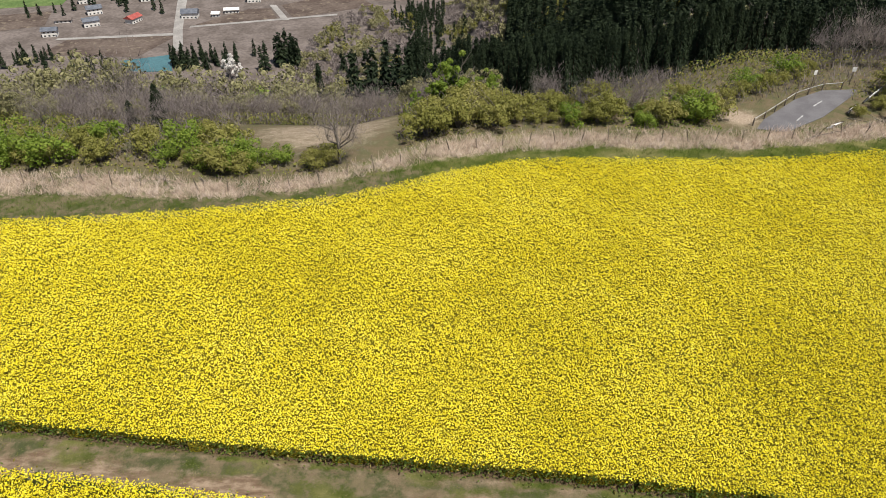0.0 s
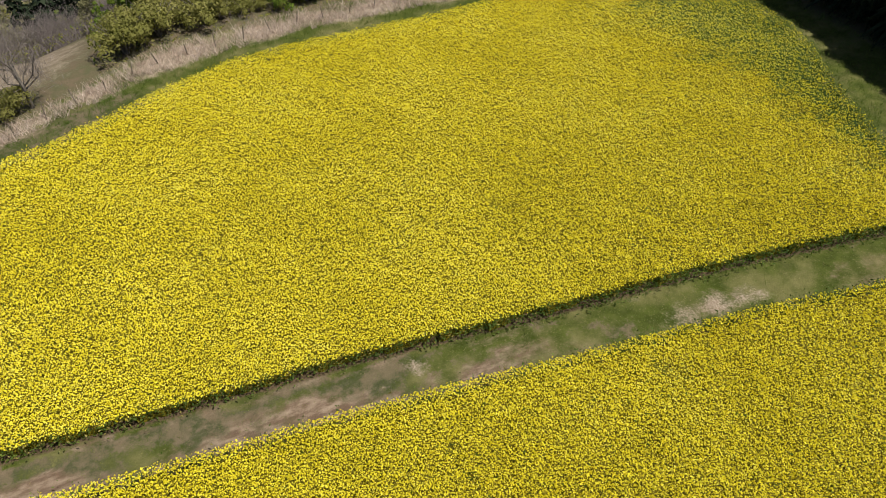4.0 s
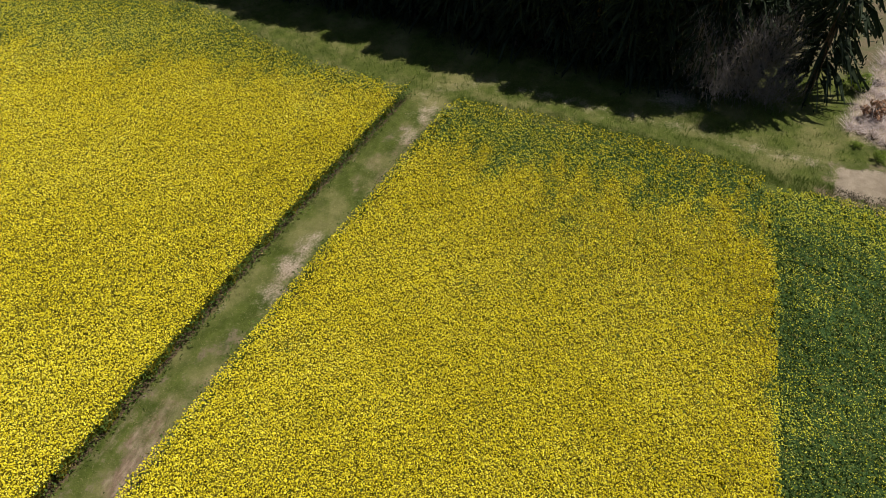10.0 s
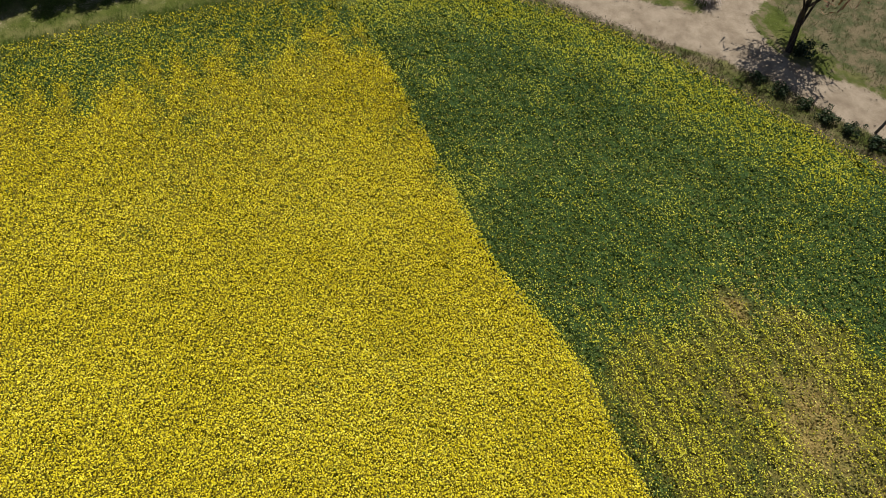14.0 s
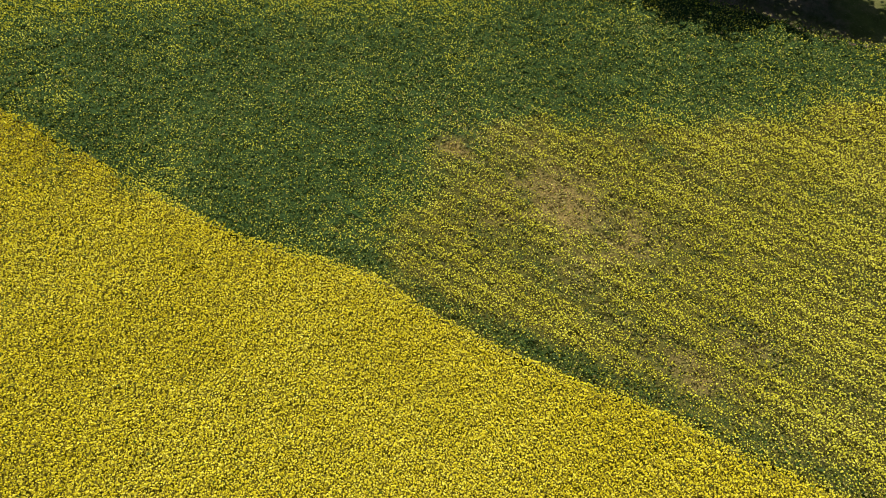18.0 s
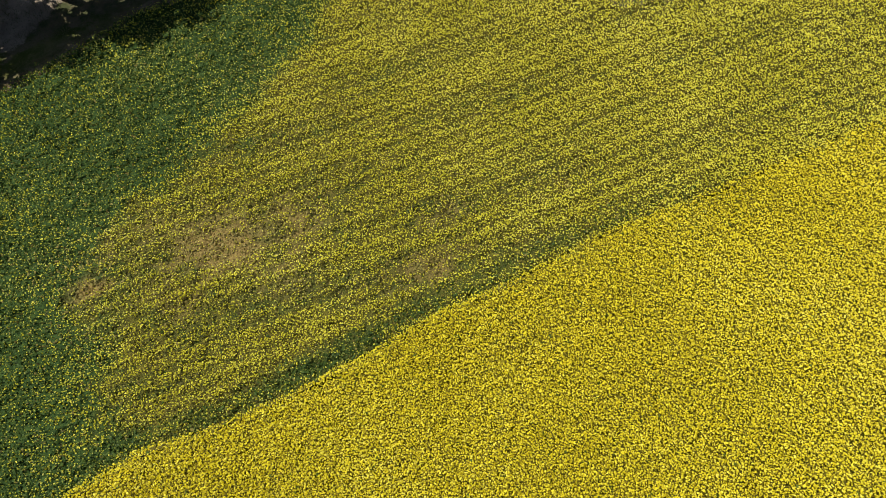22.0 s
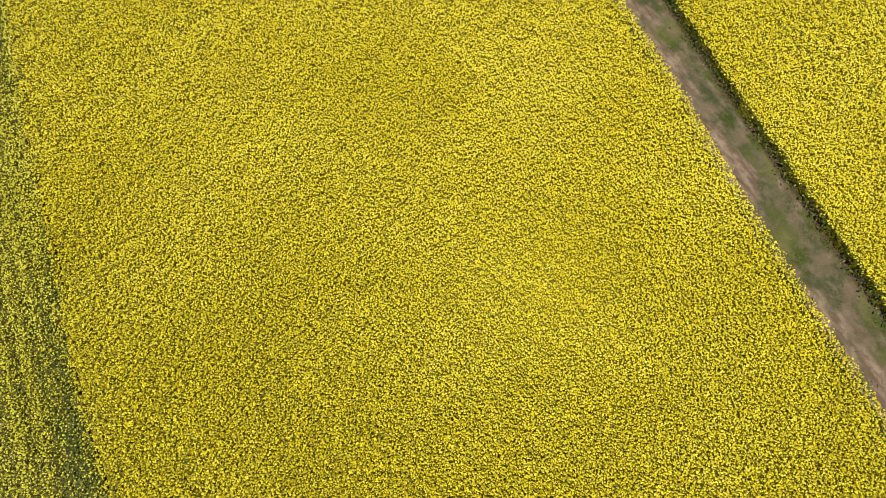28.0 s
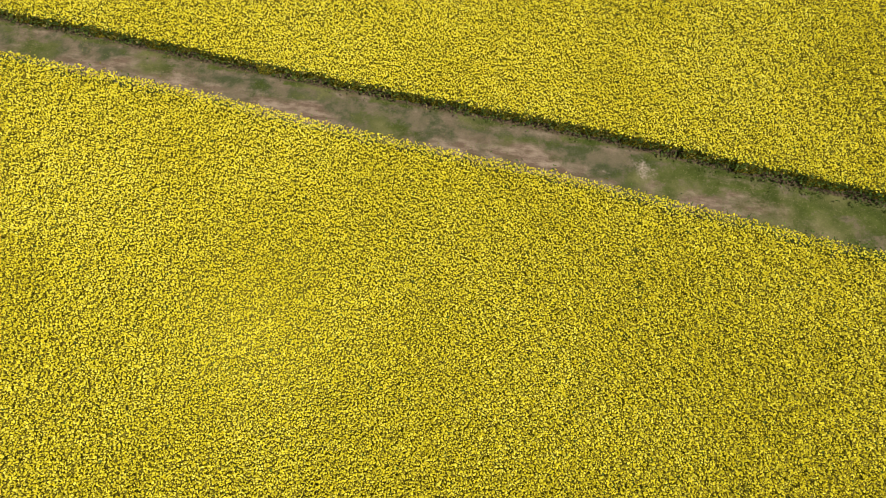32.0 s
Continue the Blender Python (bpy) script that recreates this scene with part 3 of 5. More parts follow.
def bloom(x, y):
    """How much of the crop is in flower, 0 to 1."""
    drift = wave(x, y, 2.2, 0.4) * 0.5 + wave(x, y, 0.8, 2.1) * 0.35
    plume = wave(x * 0.22, y, 0.55, 0.8) * 0.7 + wave(x * 0.4, y, 1.3, 3.3) * 0.6
    d = np.ones_like(x)
    d -= 0.06 * smooth(x, 12, 30)
    north = y > 12
    streak = wave(x * 0.2, y, 0.28, 1.9)
    d -= 0.42 * smooth(x + 0.16 * (y - 18) + 2.4 * plume + 1.2 * streak + 2.0 * drift, 30.5, 40.5) * north
    d -= 0.30 * np.exp(-off_line(x, y, A_EAST) / 1.6) * north
    d -= 0.50 * smooth(x + 1.7 * plume + 1.6 * streak + 1.6 * drift - 0.05 * np.maximum(0, -y), 26.0, 34.0) * ~north
    d -= 0.20 * np.exp(-(((x - 25.0) / 5.5) ** 2 + ((y + 0.5) / 5.5) ** 2)) * (1 + 0.35 * plume) * ~north
    for px, py, r in ((15.4, 11.4, 0.35), (15.9, 11.0, 0.3), (15.1, 11.9, 0.3), (20.6, 4.7, 0.35), (20.9, 5.5, 0.3), (23.5, 3.2, 0.4), (26.5, 1.5, 0.5), (19.5, -1.5, 0.3), (5.9, 11.9, 0.25), (6.2, 10.6, 0.2), (9.4, 4.0, 0.25)):
        d *= 1 - 0.4 * np.exp(-((x - px) ** 2 + (y - py) ** 2) / r ** 2)
    d -= 0.10 * smooth(wave(x * 0.35, y, 0.7, 5.0), 0.25, 0.9) * smooth(x, 6, 20)
    d -= 0.13 * smooth(wave(x * 0.12, y, 0.9, 7.0), 0.2, 0.8) * smooth(-y, 0, 5) * smooth(-x, -2, 4)
    c = in_low_crop(x, y)
    edge = off_line(x, y, C_OUT)
    row = low_crop_rows(x, y)
    olive = 0.88 - 0.08 * smooth(x, -4, 2) + 0.42 * row + 0.04 * smooth(-x, 5, 14) + 0.10 * smooth(-y - 0.4 * x, 20, 30)
    green = leafy_share(x, y)
    cd = olive * (1 - green) + (0.20 + 0.42 * np.maximum(0, drift + 0.35 * row)) * green
    rim = smooth(x, 7, 12) * np.exp(-((edge - 1.6) / 2.9) ** 2)
    cd = np.maximum(cd, rim * (1.0 + 0.35 * drift))
    gap = np.abs(y - np.interp(x, SPLIT_X, SPLIT_Y))
    lip = np.exp(-((gap - 0.62) / 0.52) ** 2) * smooth(x, -22, -6) * (1 - smooth(x, 9, 12)) * (0.4 + 0.6 * smooth(x, -7, -2)) * (0.8 + 0.5 * drift)
    cd = cd * (1 - 0.92 * lip)
    cd *= 1 - 0.75 * withered(x, y)
    d -= 0.5 * np.exp(-gap / 1.6) * smooth(drift + plume * 0.5, -0.3, 0.5) * smooth(x, 11, 18)
    d -= 0.30 * np.exp(-gap / 0.9) * smooth(-x, 2, 8) * smooth(drift, -0.4, 0.4)
    cd += 0.5 * np.exp(-gap / 1.5) * smooth(drift - plume * 0.5, -0.2, 0.6) * smooth(x, 11, 18)
    return np.clip(np.where(c, cd, d), 0.02, 1)


def withered(x, y):
    """Where the crop has dried to a tan patch."""
    drift = wave(x, y, 1.5, 0.9) * 0.45 + wave(x, y, 0.5, 2.7) * 0.25
    w = np.zeros_like(x)
    for px, py, rx, ry, k in ((8.2, -15.5, 1.1, 0.7, 0.85), (6.3, -17.0, 2.4, 1.1, 0.62), (2.4, -14.9, 4.8, 2.9, 0.66), (-3.7, -10.9, 3.6, 1.2, 0.58), (-5.4, -12.6, 2.2, 0.9, 0.40), (-1.5, -19.0, 5, 1.6, 0.26), (-8, -15, 9, 6, 0.14), (-9.5, -11.6, 5, 1.4, 0.30)):
        w = np.maximum(w, k * np.exp(-(((x - px) / rx) ** 2 + ((y - py) / ry) ** 2)))
    return np.clip(w * (1.1 - 0.45 * low_crop_rows(x, y)) + drift * 0.9 * w, 0, 1)


def stand(x, y):
    """How high the crop stands."""
    c = in_low_crop(x, y)
    low = 0.52 + 0.07 * low_crop_rows(x, y) + 0.32 * smooth(-x, 4, 12)
    h = np.where(c, low, 0.92) + 0.05 * wave(x, y, 1.6, 0.2) + 0.04 * wave(x, y, 0.5, 3.2)
    return h * (1 - 0.25 * withered(x, y))


def crop_body(poly, open_sides, cell=0.32):
    """The close mass of stems and lower leaves, with ragged sides down to the soil."""
    xs = np.arange(min(p[0] for p in poly), max(p[0] for p in poly), cell)
    ys = np.arange(min(p[1] for p in poly), max(p[1] for p in poly), cell)
    gx, gy = np.meshgrid(xs + cell / 2, ys + cell / 2)
    cells = inside(gx, gy, poly) & (np.minimum.reduce([off_line(gx, gy, line) for line in open_sides]) > 0.30)
    ny, nx = cells.shape
    px, py = np.meshgrid(np.r_[xs, xs[-1] + cell], np.r_[ys, ys[-1] + cell])
    jx, jy = px + RNG.normal(0, 0.07, px.shape), py + RNG.normal(0, 0.07, px.shape)
    top = stand(px, py) * np.where(py < -9.3, 0.66, 0.52) + RNG.normal(0, 0.05, px.shape)
    v = np.concatenate([np.stack([jx, jy, top], -1).reshape(-1, 3), np.stack([jx, jy, 0 * top - 0.02], -1).reshape(-1, 3)])
    n = px.size
    idx = np.arange(n).reshape(px.shape)
    r, c = np.nonzero(cells)
    faces = [np.stack([idx[r, c], idx[r, c + 1], idx[r + 1, c + 1], idx[r + 1, c]], -1)]
    pad = np.pad(cells, 1)
    for dr, dc, a, b in ((-1, 0, (0, 0), (0, 1)), (1, 0, (1, 1), (1, 0)), (0, -1, (1, 0), (0, 0)), (0, 1, (0, 1), (1, 1))):
        rr, cc = np.nonzero(cells & ~pad[1 + dr:1 + dr + ny, 1 + dc:1 + dc + nx])
        p, q = idx[rr + a[0], cc + a[1]], idx[rr + b[0], cc + b[1]]
        faces.append(np.stack([p, p + n, q + n, q], -1))
    f = np.concatenate(faces)
    used, f = np.unique(f, return_inverse=True)
    return v[used], f.reshape(-1, 4)


def sown(poly, box, per, keep):
    """Evenly sown places, each a little off its spot; keep says which to take by their distance from the middle."""
    step = 1 / math.sqrt(per)
    gx, gy = np.meshgrid(np.arange(box[0], box[1], step), np.arange(box[2], box[3], step))
    gx = gx + (np.arange(gx.shape[0]) % 2)[:, None] * step / 2
    x = (gx + RNG.uniform(-0.46, 0.46, gx.shape) * step).ravel()
    y = (gy + RNG.uniform(-0.46, 0.46, gy.shape) * step).ravel()
    ok = keep(np.hypot(x, y) + RNG.uniform(-3, 3, x.shape)) & inside(x, y, poly)
    return x[ok], y[ok]


def heads(p, size, corners, rng=RNG):
    """Flower heads: little uneven tents of petals over a stalk tip, each leaning its own way."""
    n = len(p)
    a = rng.uniform(0, 2 * np.pi, (n, 1)) + np.arange(corners) * 2 * np.pi / corners + rng.normal(0, 0.3, (n, corners))
    r = np.asarray(size).reshape(-1, 1) * rng.uniform(0.6, 1.35, (n, corners))
    ring = np.stack([np.cos(a) * r, np.sin(a) * r, -r * rng.uniform(0.0, 1.7, (n, corners))], -1)
    tip = np.stack([rng.normal(0, 0.35, n), rng.normal(0, 0.35, n), rng.uniform(0.0, 0.5, n)], -1) * np.asarray(size).reshape(-1, 1)
    v = np.concatenate([tip[:, None], ring], 1) + p[:, None]
    i = np.arange(corners)
    f = np.stack([0 * i, 1 + i, 1 + (i + 1) % corners], -1)
    return v.reshape(-1, 3), (f[None] + (np.arange(n) * (corners + 1))[:, None, None]).reshape(-1, 3)


NEAR = 25.0


def rapeseed_field(poly, label, open_sides, petal=PETAL, head=0.0365, leaf_count=60.0):
    low = petal is PALE_PETAL
    xs, ys = [p[0] for p in poly], [p[1] for p in poly]
    box = (max(-40, min(xs)), min(50, max(xs)), min(ys), max(ys))
    area = (box[1] - box[0]) * (box[3] - box[2])
    v, f = crop_body([(max(-42.0, x), y) for x, y in poly], open_sides)
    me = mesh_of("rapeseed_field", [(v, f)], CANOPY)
    layer = me.color_attributes.new("growth", "FLOAT_COLOR", "POINT")
    b = bloom(v[:, 0], v[:, 1])
    b = np.where(in_low_crop(v[:, 0], v[:, 1]), (0.45 + 0.4 * b) * (1 - leafy_share(v[:, 0], v[:, 1])), 0.18 + 0.82 * smooth(b, 0.38, 0.85))
    tint = np.stack([b, withered(v[:, 0], v[:, 1]), 1.0 * low + 0 * v[:, 0], np.ones(len(v))], -1)
    layer.data.foreach_set("color", tint.astype(np.float32).ravel())
    field = tagged(new("rapeseed_field", me), label, "crop field", kind="stuff")
    # flower heads, and the heads still in bud
    flower, bud = [], []
    for per, size, corners, keep in ((235.0, head, 4, lambda r: r < NEAR), (175.0, head * 1.28, 3, lambda r: r >= NEAR)):
        x, y = sown(poly, box, per, keep)
        b = bloom(x, y)
        luck = RNG.uniform(0, 1, len(x))
        z = stand(x, y) + RNG.normal(0, 0.075, len(x)) - 0.20 * RNG.uniform(0, 1, len(x)) ** 3
        q, r = np.stack([x, y, z], -1), size * RNG.uniform(0.65, 1.35, len(x)) * (0.75 + 0.25 * b)
        open_head = luck < b
        flower.append(heads(q[open_head], r[open_head], corners))
        half = ~open_head & (luck < 0.52 + 0.42 * b) & (RNG.uniform(0, 1, len(x)) > withered(x, y))
        bud.append(heads(q[half], r[half] * 1.05, 3))
    part("flowers", flower, petal, field, "bright yellow rapeseed flower heads")["kind"] = "stuff"
    part("buds", bud, BUD_HEAD, field, "yellow-green rapeseed heads in bud")["kind"] = "stuff"
    # leaves, closer where fewer plants are in flower
    x, y = sown(poly, box, leaf_count, lambda r: r < 99)
    b = bloom(x, y)
    keep = RNG.uniform(0, 1, len(x)) < 0.10 + 0.95 * (1 - b)
    x, y, b = x[keep], y[keep], b[keep]
    z = stand(x, y) * (RNG.uniform(0.58, 0.84, len(x)) + 0.08 * (1 - b))
    gap = np.abs(y - np.interp(x, SPLIT_X, SPLIT_Y))
    lush = np.where(in_low_crop(x, y), np.clip(leafy_share(x, y) + np.exp(-((gap - 0.5) / 0.65) ** 2), 0, 1), 1.0)
    dry = RNG.uniform(0, 1, len(x)) < withered(x, y) * 1.15 + 0.04
    stalky = ~dry & (RNG.uniform(0, 1, len(x)) < 0.85 * (1 - lush))
    for name, sel, mat, lab in (("stalks", stalky, STALK, "brown-olive stalks and old leaves"), ("leaves", ~dry & ~stalky, RAPE_LEAF if low else STEM_LEAF, "blue-green rapeseed leaves" if low else "fresh green rapeseed stems and leaves"), ("withered_leaves", dry, DRY_LEAF, "dry tan leaves")):
        if sel.any():
            q = np.stack([x[sel], y[sel], z[sel]], -1)
            part(name, [leaves(q, 0.085, 0.45)], mat, field, lab)["kind"] = "stuff"
    # stalks and leaves down the open sides
    rows = []
    for line in open_sides:
        for x, y, _ in along(line, 0.004):
            if -32 < x < 45:
                rows.append((x, y))
    rows = np.array(rows)
    rows = rows + RNG.normal(0, 0.2, rows.shape)
    ok = inside(rows[:, 0], rows[:, 1], poly) | (RNG.uniform(0, 1, len(rows)) < 0.06 + 0.34 * smooth(rows[:, 0], 4, 14))
    x, y = rows[ok].T
    z = stand(x, y) * RNG.uniform(0.03, 0.95, len(x))
    green_part = RNG.uniform(0, 1, len(x)) < 0.76 + 0.2 * smooth(x, 4, 14)
    for sel, mat, lab in ((green_part, STEM_LEAF, "leafy open side of the crop"), (~green_part, DRY_LEAF, "brown stalks at the open side")):
        part("edge_leaves", [leaves(np.stack([x[sel], y[sel], z[sel]], -1), 0.062, 0.3, 2.0)], mat, field, lab)["kind"] = "stuff"
    return field


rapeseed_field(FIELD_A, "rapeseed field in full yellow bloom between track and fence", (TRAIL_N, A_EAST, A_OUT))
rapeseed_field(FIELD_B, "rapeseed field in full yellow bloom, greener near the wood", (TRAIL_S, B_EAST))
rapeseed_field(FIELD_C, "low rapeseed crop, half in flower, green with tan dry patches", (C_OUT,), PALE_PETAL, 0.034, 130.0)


# ---- trees ----
def cedar_mesh(seed, tall=14.0, wide=2.3, sprays=420, tufts=3, tuft_size=0.36, point=0.72, broad=1.0):
    """A trunk, drooping fronds in uneven whorls, and tufts along and at the ends of the fronds."""
    rng = np.random.default_rng(seed)
    trunk = tube([(0, 0, -0.5), (0.05, 0, tall * 0.4), (0, 0.06, tall * 0.97)], [0.24, 0.16, 0.02], 7)
    u = rng.uniform(0, 1, sprays) ** 0.85
    z = tall * (0.06 + 0.94 * u)
    a = rng.uniform(0, 2 * np.pi, sprays)
    lobe = 1 + 0.16 * np.sin(3 * a + 9 * u) + 0.10 * np.sin(23 * u + a)
    reach = wide * (1 - u) ** point * rng.uniform(0.6, 1.08, sprays) * lobe + 0.10
    out = np.stack([np.cos(a), np.sin(a), 0 * a], -1)
    side = np.stack([-np.sin(a), np.cos(a), 0 * a], -1)
    root = np.stack([0 * a, 0 * a, z], -1)
    v, w = [], (0.10 + 0.09 * reach) * broad
    for s, dz, ww in ((0.2, 0.02, 0.6), (0.65, -0.12, 1.0), (1.0, -0.42, 0.2)):
        mid = root + out * (reach * s)[:, None] + np.array([0, 0, 1.0]) * (reach * dz + rng.normal(0, 0.05, sprays))[:, None]
        lift = np.array([0, 0, 0.08]) * rng.normal(0, 1, (sprays, 1))
        v += [mid + side * (w * ww)[:, None] + lift, mid - side * (w * ww)[:, None] - lift]
    v = np.stack(v, 1).reshape(-1, 3)
    i = (np.arange(sprays) * 6)[:, None]
    f = np.concatenate([i + [0, 1, 3, 2], i + [2, 3, 5, 4]])
    k = rng.integers(0, sprays, sprays * tufts)
    s = rng.uniform(0.35, 1.05, len(k))
    p = root[k] + out[k] * (reach[k] * s)[:, None] + np.array([0, 0, 1.0]) * (-0.42 * reach[k] * s ** 2)[:, None] + rng.normal(0, 0.14, (len(k), 3))
    return [trunk], [(v, f), leaves(p, tuft_size, 0.2, 2.8, rng)]


def limbs(rng, tall, spread, forks=7, twigs=5):
    """A trunk with limbs and twigs; also gives the twig ends."""
    parts, ends = [], []
    lean = rng.normal(0, 0.06, 2)
    top = np.array([lean[0] * tall, lean[1] * tall, tall * 0.55])
    parts.append(tube([(0, 0, -0.4), top * 0.5 + rng.normal(0, 0.04 * tall, 3) * [1, 1, 0], top], [0.028 * tall, 0.02 * tall, 0.012 * tall], 6))
    for i in range(forks):
        a, s = 2 * np.pi * i / forks + rng.normal(0, 0.4), rng.uniform(0.35, 1.0)
        base = top * s
        tip = base + np.array([np.cos(a) * spread * rng.uniform(0.5, 0.9), np.sin(a) * spread * rng.uniform(0.5, 0.9), tall * rng.uniform(0.2, 0.45)])
        mid = (base + tip) / 2 + rng.normal(0, 0.05 * tall, 3)
        parts.append(tube([base, mid, tip], [0.011 * tall, 0.007 * tall, 0.003 * tall], 5))
        for _ in range(twigs):
            q = mid + (tip - mid) * rng.uniform(-0.3, 1.0)
            e = q + rng.normal(0, 1, 3) * spread * 0.30 + [0, 0, tall * 0.10]
            parts.append(tube([q, e], [0.0035 * tall, 0.001 * tall], 3))
            ends += [e, q]
    return parts, np.array(ends)


def on_lumps(rng, centres, radii, count, size, squash=0.8, long=1.5):
    """Leaves over the outside of rounded lumps, each facing roughly outwards."""
    centres, radii = np.asarray(centres, float), np.asarray(radii, float)
    pick = rng.choice(len(radii), count, p=radii ** 2 / (radii ** 2).sum())
    d = rng.normal(0, 1, (count, 3)) + [0, 0, 0.45]
    d /= np.linalg.norm(d, axis=1, keepdims=True)
    p = centres[pick] + d * (radii[pick] * rng.uniform(0.62, 1.08, count))[:, None] * [1, 1, squash]
    up = d + rng.normal(0, 0.38, (count, 3))
    up /= np.linalg.norm(up, axis=1, keepdims=True)
    u = np.cross(up, rng.normal(0, 1, (count, 3)))
    u /= np.linalg.norm(u, axis=1, keepdims=True) + 1e-9
    w = np.cross(up, u)
    s = (size * rng.uniform(0.6, 1.35, count)).reshape(-1, 1)
    v = np.stack([p - u * s * long / 2, p + w * s / 2, p + u * s * long / 2, p - w * s / 2], 1)
    return v.reshape(-1, 3), np.arange(4 * count).reshape(count, 4)


def broad_mesh(seed, tall=8.0, spread=2.8, count=520, size=0.30, cloud=0.75):
    """A limbed trunk under a crown of many rounded leafy lumps with gaps between."""
    rng = np.random.default_rng(seed)
    wood, ends = limbs(rng, tall, spread)
    n = 24
    pick = ends[rng.choice(len(ends), n, replace=False)]
    centres = pick * [0.76, 0.76, 0.92] + rng.normal(0, 0.18 * cloud, (n, 3))
    centres[:, 2] = np.maximum(centres[:, 2], tall * 0.22)
    return wood, [on_lumps(rng, centres, rng.uniform(0.4, 0.85, n) * cloud * spread / 2.8, count, size)]


def bare_mesh(seed, tall=7.0, spread=2.4, count=420, wide=0.03, long=1.0):
    rng = np.random.default_rng(seed)
    wood, ends = limbs(rng, tall, spread, 9, 8)
    pick = ends[rng.integers(0, len(ends), count)]
    p = pick + rng.normal(0, 0.45, (count, 3))
    d = rng.normal(0, 1, (count, 3)) * 0.5 + [0, 0, 0.9]
    s = rng.uniform(0.35, 0.9, (count, 1)) * long
    side = np.cross(d, rng.normal(0, 1, (count, 3)))
    side /= np.linalg.norm(side, axis=1, keepdims=True)
    v = np.stack([p - side * wide, p + side * wide, p + d * s], 1).reshape(-1, 3)
    return wood, [(v, np.arange(3 * count).reshape(-1, 3))]


def shrub_mesh(seed, tall=2.2, spread=1.6, count=1900, size=0.115):
    rng = np.random.default_rng(seed)
    wood = []
    for _ in range(9):
        a, r = rng.uniform(0, 2 * np.pi), rng.uniform(0.3, 0.9) * spread
        wood.append(tube([(0, 0, -0.2), (np.cos(a) * r * 0.4, np.sin(a) * r * 0.4, tall * 0.5), (np.cos(a) * r, np.sin(a) * r, tall * 0.85)], [0.035, 0.025, 0.008], 4))
    n = 17
    lumps = rng.normal(0, 1, (n, 3)) * [spread * 0.42, spread * 0.42, tall * 0.17] + [0, 0, tall * 0.5]
    lumps[:, 2] = np.abs(lumps[:, 2])
    return wood, [on_lumps(rng, lumps, rng.uniform(0.2, 0.42, n) * spread, count, size)]


def tree_thing(name, kit, wood_mat, leaf_mat, label, category, foliage="crown", trunk="trunk"):
    root = tagged(new(name), label, category)
    wood, crown = kit
    part(trunk, wood, wood_mat, root)
    part(foliage, crown, leaf_mat, root)
    return root


def at_ground(x, y, turn=0.0, scale=1.0, sink=0.05):
    return pose(x, y, float(height(x, y)) - sink, 0, 0, turn) @ Matrix.Scale(scale, 4)


def copy_at(ob, x, y, turn, scale):
    m = at_ground(x, y, turn)
    made = copy_thing(ob, m)
    made.scale = (scale, scale, scale)
    return made


CEDARS = [cedar_mesh(s, 14.0, w, 520, 9, 0.095, 0.56, 0.28) for s, w in ((1, 2.6), (2, 3.0), (3, 2.4))]
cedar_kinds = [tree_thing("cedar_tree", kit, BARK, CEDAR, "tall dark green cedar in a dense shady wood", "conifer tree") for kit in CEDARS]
for ob in cedar_kinds:
    ob["group"] = "cedar wood"

# the shady wood along the track, east of the fields
spots = []
rng = np.random.default_rng(5)
for row, off in enumerate((0.0, 1.3, 4.2, 7.6)):
    for k in range(31 if row < 2 else 20):
        y = -7.6 + k * (1.75 if row < 2 else 2.8) + rng.normal(0, 0.4)
        x = np.interp(y, [-7, -1, 4.4, 11, 17, 25, 45], [42.5, 42.5, 43.5, 45.0, 46.4, 47.8, 51.0]) + off + rng.normal(0, 0.35)
        tall = rng.uniform(0.98, 1.08) + 0.03 * row
        if y > -6.5 or row > 1:
            spots.append((x, y, tall))
for i, (x, y, s) in enumerate(spots):
    if i < 3:
        cedar_kinds[i].matrix_basis = at_ground(x, y, 40.0 * i)
        cedar_kinds[i].scale = (s, s, s)
    else:
        copy_at(cedar_kinds[i % 3], x, y, rng.uniform(0, 360), s)

# slender cedars on the slope below the road
slim_kinds = [tree_thing("cedar_tree", cedar_mesh(s, 11.5, w, 420, 5, 0.11, 0.72, 0.5), BARK, CEDAR, "slender dark cedar on the slope below the road", "conifer tree") for s, w in ((11, 1.35), (12, 1.55))]
for k, ob in enumerate(slim_kinds):
    ob["group"] = "cedars on the slope"
    ob.matrix_basis = at_ground(14 + 6 * k, 92 + k, 0)
far_cedars = []
for k in range(1150):
    y = 57.5 + 75 * rng.uniform(0, 1)
    x = y * rng.uniform(-0.05, 0.76)
    if x < 0.07 * y - 7 + 3 * math.sin(y * 0.3) or y < 57.5 + 0.72 * max(0.0, x - 13) or (y < 67 and x < 6):
        continue
    size = float(np.interp(y, [57, 66, 84, 112], [0.42, 0.52, 0.68, 0.95])) * rng.uniform(0.82, 1.15)
    if y > 88:
        far_cedars.append((x, y, float(height(x, y)), size, rng.uniform(0, 6.28)))
    else:
        copy_at(slim_kinds[k % 2], x, y, rng.uniform(0, 360), size)
for x, y, s in ((-3.5, 88, 0.75), (-9, 103, 0.9), (-19, 101, 0.8)):
    copy_at(slim_kinds[1], x, y, 50 * x, s * 1.2)

